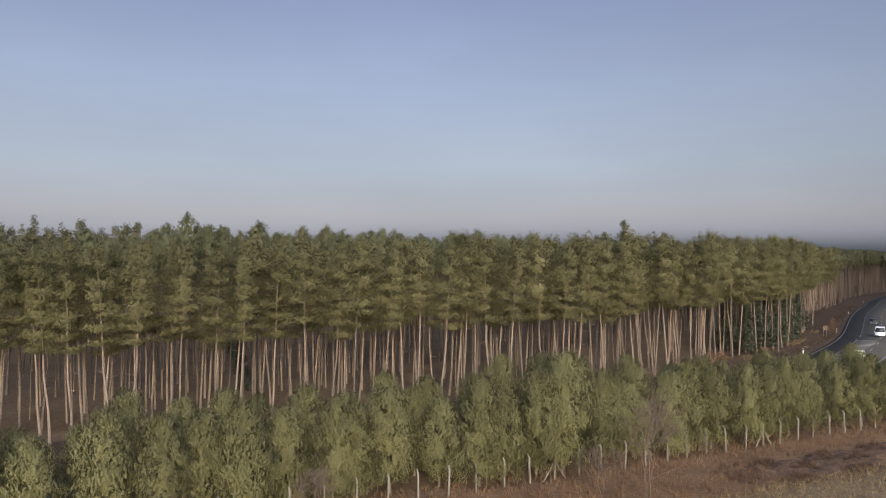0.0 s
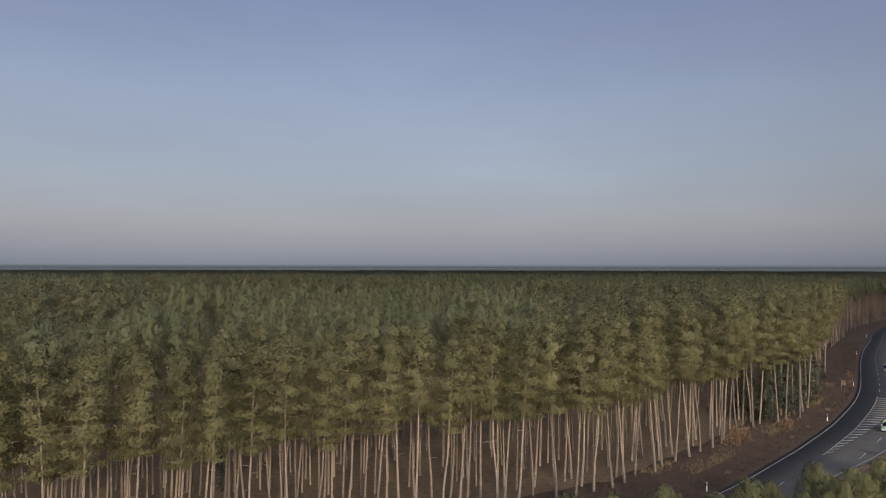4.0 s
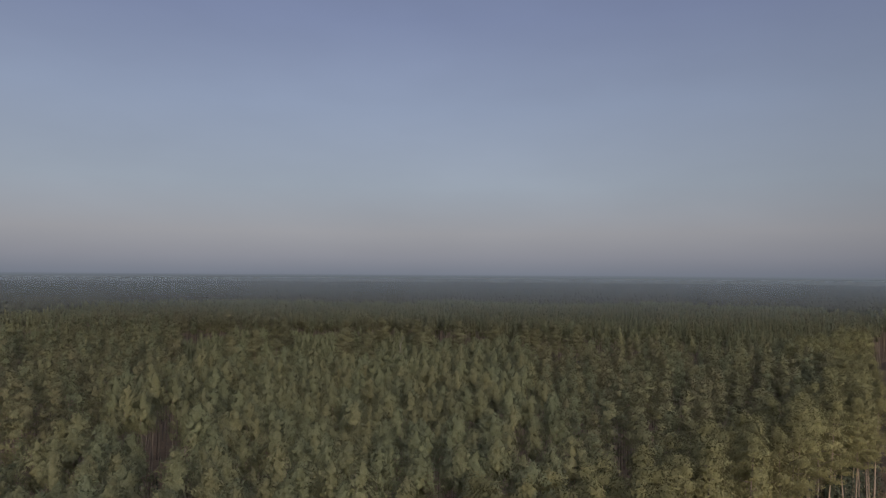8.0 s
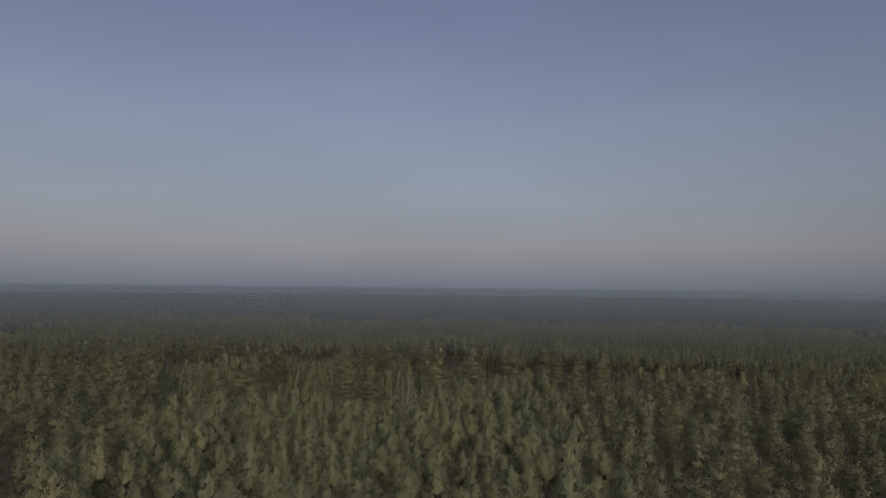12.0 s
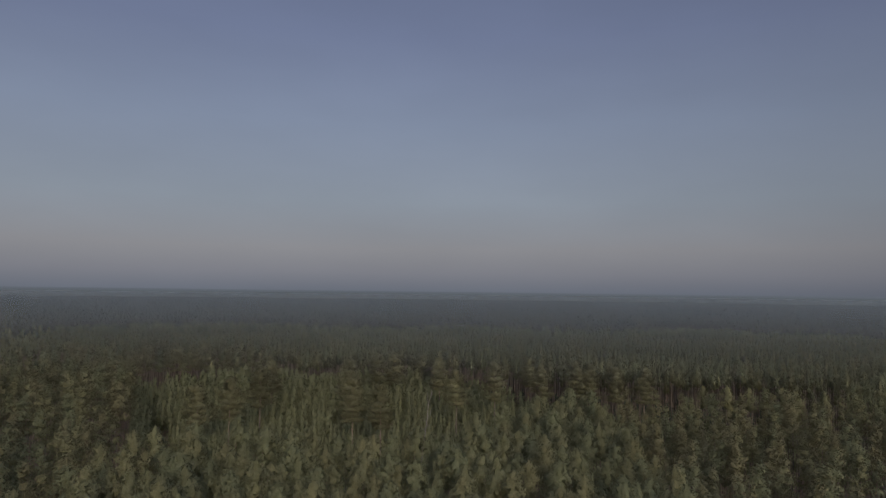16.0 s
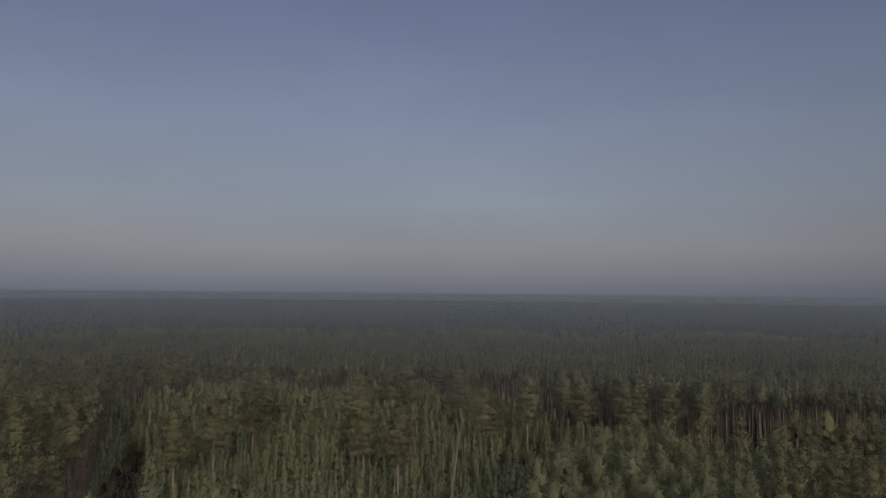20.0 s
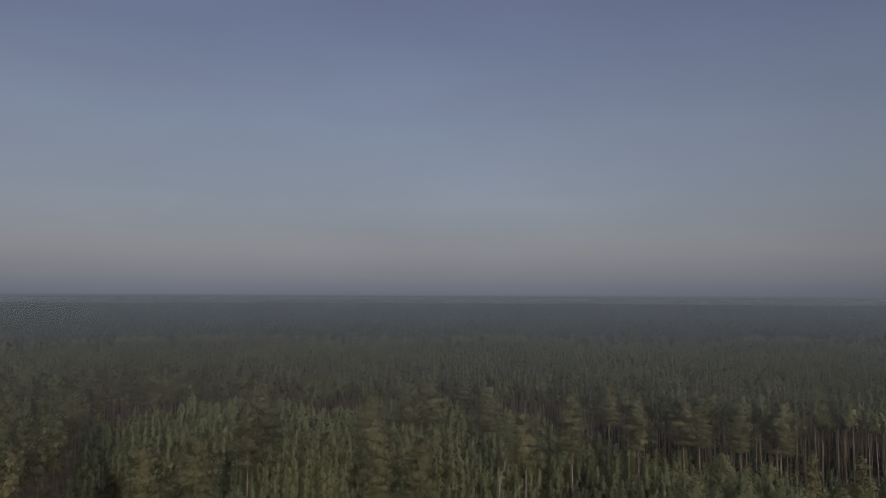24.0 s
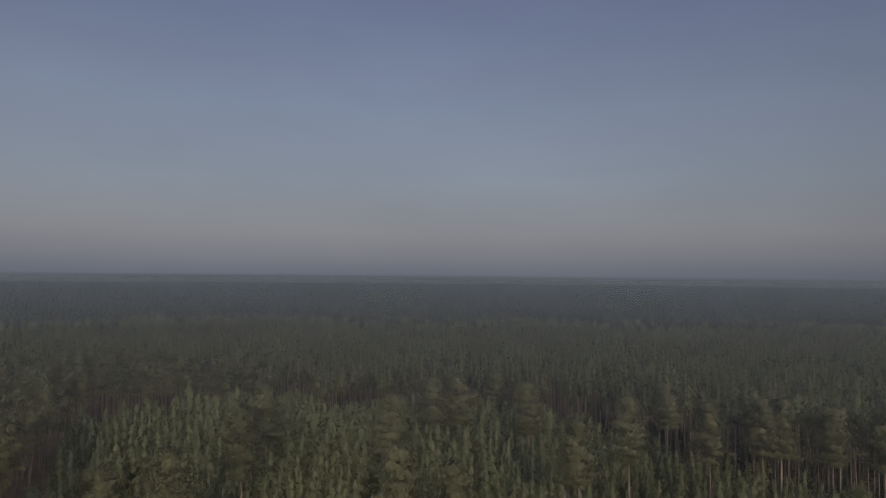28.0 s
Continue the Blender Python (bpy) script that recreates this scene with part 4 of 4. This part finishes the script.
# ---- bare trees and bushes ----
def bare_wood(h, spread, forks, depth, r0, twig=0.013):
    """A leafless crown of forking branches."""
    out = []

    def grow(p, d, L, r, level):
        mid_p = p + d * L * 0.5 + rng.normal(0, L * 0.04, 3)
        end = p + d * L
        out.append(tube(np.array([p, mid_p, end]), [r, r * 0.8, max(twig, r * 0.55)], 3 if level > 1 else 5))
        if level == depth:
            return
        for _ in range(forks):
            nd = unit(d + rng.normal(0, spread, 3) + np.array([0, 0, 0.18]))
            grow(p + d * L * rng.uniform(0.45, 1.0), nd, L * rng.uniform(0.55, 0.8), max(twig, r * 0.55), level + 1)

    for _ in range(3 if depth > 3 else 1):
        grow(np.zeros(3) - np.array([0, 0, 0.1]), unit(np.array([rng.normal(0, 0.22), rng.normal(0, 0.22), 1.0])), h * 0.38, r0, 0)
    return join(out)


def quads_mesh(name, vf, mat):
    return mesh_from(name, vf[0], vf[1], mat)


for x, y, h, mat_label in ((13.8, 51.2, 9.6, "leafless grey-brown birch in front of the fence"), (-9.5, 44.5, 4.6, "leafless grey-brown shrub before the fence"), (10.5, 52.0, 4.0, "leafless grey-brown shrub before the fence")):
    e = tagged(new("bare_tree" if h > 6 else "bare_shrub"), mat_label, "tree" if h > 6 else "shrub")
    e.matrix_basis = pose(x, y, 0)
    v, f = bare_wood(h, 0.4, 3, 5, 0.026 + 0.0022 * h, 0.010)
    under("twig_crown", mesh_from("twig_crown", v, f, TWIG), e)

snag = tagged(new("dead_tree"), "thin dead grey pine without needles", "tree")
snag.matrix_basis = pose(-26.0, 221, 0)
DEAD = material("dead_wood", [(0.11, 0.098, 0.083), (0.19, 0.17, 0.145)], 2.0, 0.9, by_island=0.3)
stem = np.array([[0, 0, 0], [0.6, 0.1, 5.5], [1.15, 0.1, 10.5], [1.75, 0.05, 15.0], [2.0, 0.0, 18.2]])
under("trunk", quads_mesh("trunk", tube(stem, [0.13, 0.105, 0.09, 0.075, 0.06], 7), DEAD), snag)
for ends in ([[2.0, 0, 18.2], [1.75, 0.1, 19.4], [1.75, 0.2, 20.6]], [[2.0, 0, 18.2], [2.5, -0.1, 19.8], [3.0, -0.1, 21.2]], [[2.5, -0.1, 19.8], [2.6, 0.1, 20.7], [2.35, 0.1, 21.3]],
             [[1.75, 0.05, 15.0], [2.35, 0.2, 15.9], [2.5, 0.3, 17.0]], [[1.4, 0.1, 12.5], [0.9, -0.2, 13.2], [0.5, -0.3, 13.3]]):
    under("limb", quads_mesh("limb", tube(np.array(ends), [0.055, 0.04, 0.018], 5), DEAD), snag)
under("twigs", quads_mesh("twigs", stubs(stem, 11, 18, 8, 1.3), DEAD), snag)

spruce_kinds = [pine_kind(11.5, 0.5, 2.7, 0.12, NEEDLES_DARK, 120, 36, 0.8, 0.42, 0.15, stub=0, lean=0.1, taper=0.8, low=0.95, flat=0.4, up=0.1, layers=11) for _ in range(3)]
SPRUCES = tree_thing("spruce_tree", spruce_kinds, "dark young spruce under the edge of the pines", "dark spruces at the forest edge")
for i, (x, y, s) in enumerate(((59, 144, 1.0), (63.5, 150, 1.2), (67, 157, 1.05), (70.5, 164, 1.15), (64, 160, 1.3), (74, 170, 0.95), (56.5, 141, 0.8), (77, 176, 1.1), (2.8, 57.2, 0.62), (45.8, 133.0, 1.0), (48.6, 131.5, 0.9), (51.5, 134.5, 1.15), (55.0, 138.0, 1.0), (61.0, 147.5, 1.2))):
    plant(SPRUCES, i, x, y, s, 50 * i)

rust = material("rusty_oak_leaves", [(0.087, 0.052, 0.030), (0.150, 0.090, 0.052), (0.225, 0.135, 0.078)], 1.5, 0.85, by_island=0.4, leaf=0.2)
for x, y, s in ((37.0, 113.5, 1.9), (39.5, 116.0, 1.4), (80.5, 166.5, 2.4), (49.0, 124.0, 1.2)):
    e = tagged(new("oak_bush"), "small oak bush with rust-brown winter leaves", "bush")
    e.matrix_basis = pose(x, y, 0.05)
    v, f = crown(s * 1.5, 0.15, s * 0.8, 30, 10, 3, 0.2, 0.1, 0.5, 0.8, 0.3)
    under("leaves", mesh_from("leaves", v, f, rust), e)
    under("stems", mesh_from("stems", *bare_wood(s, 0.4, 3, 2, 0.02), TWIG), e)


# ---- roadside ----
def delineator(x, y, turn):
    """A white roadside marker post, triangular, with its dark slanted band and reflector."""
    e = tagged(new("marker_post"), "white plastic roadside marker post with a black band", "marker post", "marker posts along the road")
    def prism(z0, z1, slant=0.0, grow=0.0):
        bm = bmesh.new()
        ring = [(-0.06 - grow, 0.05 + grow), (0.06 + grow, 0.05 + grow), (0.03 + grow, -0.06 - grow), (-0.03 - grow, -0.06 - grow)]
        lo = [bm.verts.new((a, b, z0 + slant * a)) for a, b in ring]
        hi = [bm.verts.new((a, b, z1 + slant * a)) for a, b in ring]
        for i in range(4):
            bm.faces.new((lo[i], lo[(i + 1) % 4], hi[(i + 1) % 4], hi[i]))
        bm.faces.new(lo[::-1])
        bm.faces.new(hi)
        return bm
    part("shaft", prism(-0.2, 1.05, 0.0), WHITE, e)
    part("band", prism(0.72, 0.97, 0.6, 0.004), BLACK, e, "black slanted band")
    part("reflector", box(0.05, 0.008, 0.18, (0, -0.068, 0.85)), LAMP_CLEAR, e, "small reflector")
    e.matrix_basis = pose(x, y, 0.02, 0, 0, turn)


for s in (run_at(27.1, 92.7), run_at(59.2, 132.5), run_at(83, 169.2), run_at(113.8, 227.5), run_at(150, 282)):
    x, y, a = on_road(s, -1.3)
    delineator(x, y, math.degrees(a))
for s in (run_at(96, 186), run_at(128, 240)):
    x, y, a = on_road(s, 12.6)
    delineator(x, y, math.degrees(a))

sign = tagged(new("road_sign"), "yellow road sign on two steel posts", "sign")
for dx in (-0.5, 0.5):
    bm = bmesh.new()
    bmesh.ops.create_cone(bm, cap_ends=True, segments=10, radius1=0.045, radius2=0.045, depth=3.6)
    bmesh.ops.translate(bm, vec=(dx, 0.05, 1.6), verts=bm.verts)
    part("sign_post", bm, STEEL, sign, "", True)
part("panel", box(1.5, 0.03, 1.15, (0, 0, 2.75), 0.01), YELLOW, sign, "yellow panel")
part("panel_back", box(1.46, 0.012, 1.11, (0, 0.022, 2.75)), STEEL, sign, "grey metal back")
for z, w in ((3.05, 1.0), (2.75, 1.15), (2.45, 0.8)):
    part("bar", box(w, 0.006, 0.11, (0, -0.019, z)), BLACK, sign, "unreadable line of writing")
sx, sy, sa2 = on_road(run_at(75.1, 158.1), -2.6)
sign.matrix_basis = pose(sx, sy, 0.05, 0, 0, math.degrees(sa2) - 68) @ Matrix.Diagonal((0.62, 0.62, 0.8, 1))


def car(name, label, paint, length, width, height, van=False):
    """A car: shaped body, glazed cabin, wheels with rims, lamps, plates as plain bars."""
    e = tagged(new(name), label, "car" if not van else "van", "vehicles on the road")
    hl_, hw = length / 2, width / 2
    belt_z = height * (0.56 if not van else 0.55)
    side = [(-hl_, 0.32), (-hl_, belt_z - 0.12), (-hl_ + 0.12, belt_z), (hl_ * (0.35 if not van else 0.72), belt_z), (hl_ - 0.22, belt_z - 0.18), (hl_, belt_z - 0.34), (hl_, 0.32)]
    bm = bmesh.new()
    rings = [[bm.verts.new((x, s * hw, z)) for x, z in side] for s in (-1, 1)]
    n = len(side)
    for i in range(n):
        bm.faces.new((rings[0][i], rings[0][(i + 1) % n], rings[1][(i + 1) % n], rings[1][i]))
    bm.faces.new(rings[0][::-1])
    bm.faces.new(rings[1])
    bmesh.ops.recalc_face_normals(bm, faces=bm.faces)
    bmesh.ops.bevel(bm, geom=bm.edges[:], offset=0.07, segments=2, affect="EDGES")
    part("body", bm, paint, e, "", True)

    def cabin(x0, x1, x2, x3, z0, z1, tuck):
        b = bmesh.new()
        lo = [b.verts.new(p) for p in ((x0, -hw + 0.04, z0), (x3, -hw + 0.04, z0), (x3, hw - 0.04, z0), (x0, hw - 0.04, z0))]
        hi = [b.verts.new(p) for p in ((x1, -hw + tuck, z1), (x2, -hw + tuck, z1), (x2, hw - tuck, z1), (x1, hw - tuck, z1))]
        for i in range(4):
            b.faces.new((lo[i], lo[(i + 1) % 4], hi[(i + 1) % 4], hi[i]))
        b.faces.new(lo[::-1])
        b.faces.new(hi)
        bmesh.ops.bevel(b, geom=b.edges[:], offset=0.04, segments=2, affect="EDGES")
        return b
    front = hl_ * (0.42 if not van else 0.78)
    part("windows", cabin(-hl_ + 0.10, -hl_ + 0.38, front - 0.75, front, belt_z - 0.03, height - 0.06, 0.20), GLASS, e, "dark glass", True)
    roof = part("roof", cabin(-hl_ + 0.36, -hl_ + 0.42, front - 0.80, front - 0.70, height - 0.10, height, 0.22), paint, e, "", True)
    for px in (-hl_ + 0.42, 0.05, front - 0.72):
        for s in (-1, 1):
            part("pillar", box(0.09, 0.05, height - belt_z - 0.02, (px, s * (hw - 0.115), (height + belt_z) / 2), 0.01), paint, e)
    for wx in (-hl_ * 0.60, hl_ * 0.62):
        for s in (-1, 1):
            b = bmesh.new()
            bmesh.ops.create_cone(b, cap_ends=True, segments=20, radius1=0.32, radius2=0.32, depth=0.2)
            bmesh.ops.bevel(b, geom=[ed for ed in b.edges], offset=0.03, segments=1, affect="EDGES")
            bmesh.ops.transform(b, matrix=pose(wx, s * (hw - 0.08), 0.32, 90, 0, 0), verts=b.verts)
            wheel = part("wheel", b, RUBBER, e, "", True)
            b = bmesh.new()
            bmesh.ops.create_cone(b, cap_ends=True, segments=16, radius1=0.2, radius2=0.17, depth=0.03)
            bmesh.ops.transform(b, matrix=pose(wx, s * (hw + 0.025), 0.32, -90 * s, 0, 0), verts=b.verts)
            part("rim", b, STEEL, wheel, "metal rim")
    for s in (-1, 1):
        part("tail_lamp", box(0.05, 0.22, 0.22, (-hl_ - 0.005, s * (hw - 0.2), belt_z - 0.25), 0.015), LAMP_RED, e, "red tail lamp")
        part("headlight", box(0.08, 0.34, 0.16, (hl_ - 0.03, s * (hw - 0.28), belt_z - 0.42), 0.02), LAMP_CLEAR, e, "clear headlight")
        part("door_mirror", box(0.12, 0.18, 0.12, (front - 0.3, s * (hw + 0.06), belt_z + 0.08), 0.03), paint, e)
    for x in (-hl_ - 0.004, hl_ + 0.004):
        part("number_plate", box(0.012, 0.5, 0.11, (x, 0, 0.45)), WHITE, e, "plain plate bar")
    part("bumper", box(0.12, width - 0.1, 0.18, (-hl_ - 0.01, 0, 0.38), 0.03), BLACK, e)
    return e


for name, label, paint, l_, w_, h_, van, cx, cy in (
        ("small_car", "small pale green hatchback on the road", CAR_GREEN, 3.9, 1.7, 1.5, False, 65.5, 125.2),
        ("white_van", "white delivery van on the road", CAR_WHITE, 4.9, 1.95, 2.1, True, 89.0, 162.5),
        ("dark_car", "dark saloon car on the road", CAR_DARK, 4.5, 1.8, 1.45, False, 103.5, 193.0)):
    s = run_at(cx - 6, cy + 4)
    c = car(name, label, paint, l_, w_, h_, van)
    c.matrix_basis = pose(cx, cy, 0.04, 0, 0, math.degrees(on_road(s, 0)[2]) + 180)


# ---- grasses ----
def grass(name, spots, h, mat, label, per=6):
    c = np.concatenate([spots, np.full((len(spots), 1), 0.08)], 1)
    v, f = tufts(c, np.zeros_like(c) + np.array([0, 0, 1.0]), per, h, h * 0.11, 0.8, 0.45)
    v[:, 2] += h * 0.25
    return tagged(new(name, mesh_from(name, v, f, mat)), label, "grass", "", "stuff")


gu, gv = rng.uniform(20, 140, 14000), 8.6 + 26 * rng.uniform(0, 1, 14000) ** 1.6
spots = np.stack([FENCE_A.x + fence_way.x * gu + fence_out.x * gv, FENCE_A.y + fence_way.y * gu + fence_out.y * gv], 1)
grass("dry_grass", spots, 0.34, DRY, "tufts of pale dry grass on the field")
gu, gv = rng.uniform(0, 140, 9000), rng.uniform(-2.5, 8.6, 9000)
keep = (gv < 3.4) | (gu < 78)
gu, gv = gu[keep], gv[keep]
spots = np.stack([FENCE_A.x + fence_way.x * gu + fence_out.x * gv, FENCE_A.y + fence_way.y * gu + fence_out.y * gv], 1)
grass("brown_grass", spots, 0.38, BRACKEN, "brown grass at the foot of the fence")
gs, go = rng.uniform(run_at(0, 72), run_at(139, 257), 6000), rng.uniform(-11, -1.2, 6000)
spots = np.array([on_road(a, b)[:2] for a, b in zip(gs, go)])
grass("verge_grass", spots, 0.34, VERGE, "short brown grass on the verge")

gu, gv = rng.uniform(74, 150, 6500), rng.uniform(3.4, 9.0, 6500)
clump = wave(gu, gv * 2, 0.9, 7) > 0.1
gu, gv = gu[clump], gv[clump]
spots = np.stack([FENCE_A.x + fence_way.x * gu + fence_out.x * gv, FENCE_A.y + fence_way.y * gu + fence_out.y * gv], 1)
grass("heather", spots, 0.36, SOIL, "dark brown heather clumps on the turned soil", 10)

gs, go = rng.uniform(run_at(27, 92), run_at(84, 170), 5200), rng.uniform(-10.5, -5.0, 5200)
patchy = wave(gs, go * 3, 0.22, 9) + rng.normal(0, 0.25, len(gs)) > 0.15
spots = np.array([on_road(a, b)[:2] for a, b in zip(gs[patchy], go[patchy])])
grass("pale_grass", spots, 0.42, DRY, "patches of pale dry grass along the forest edge")
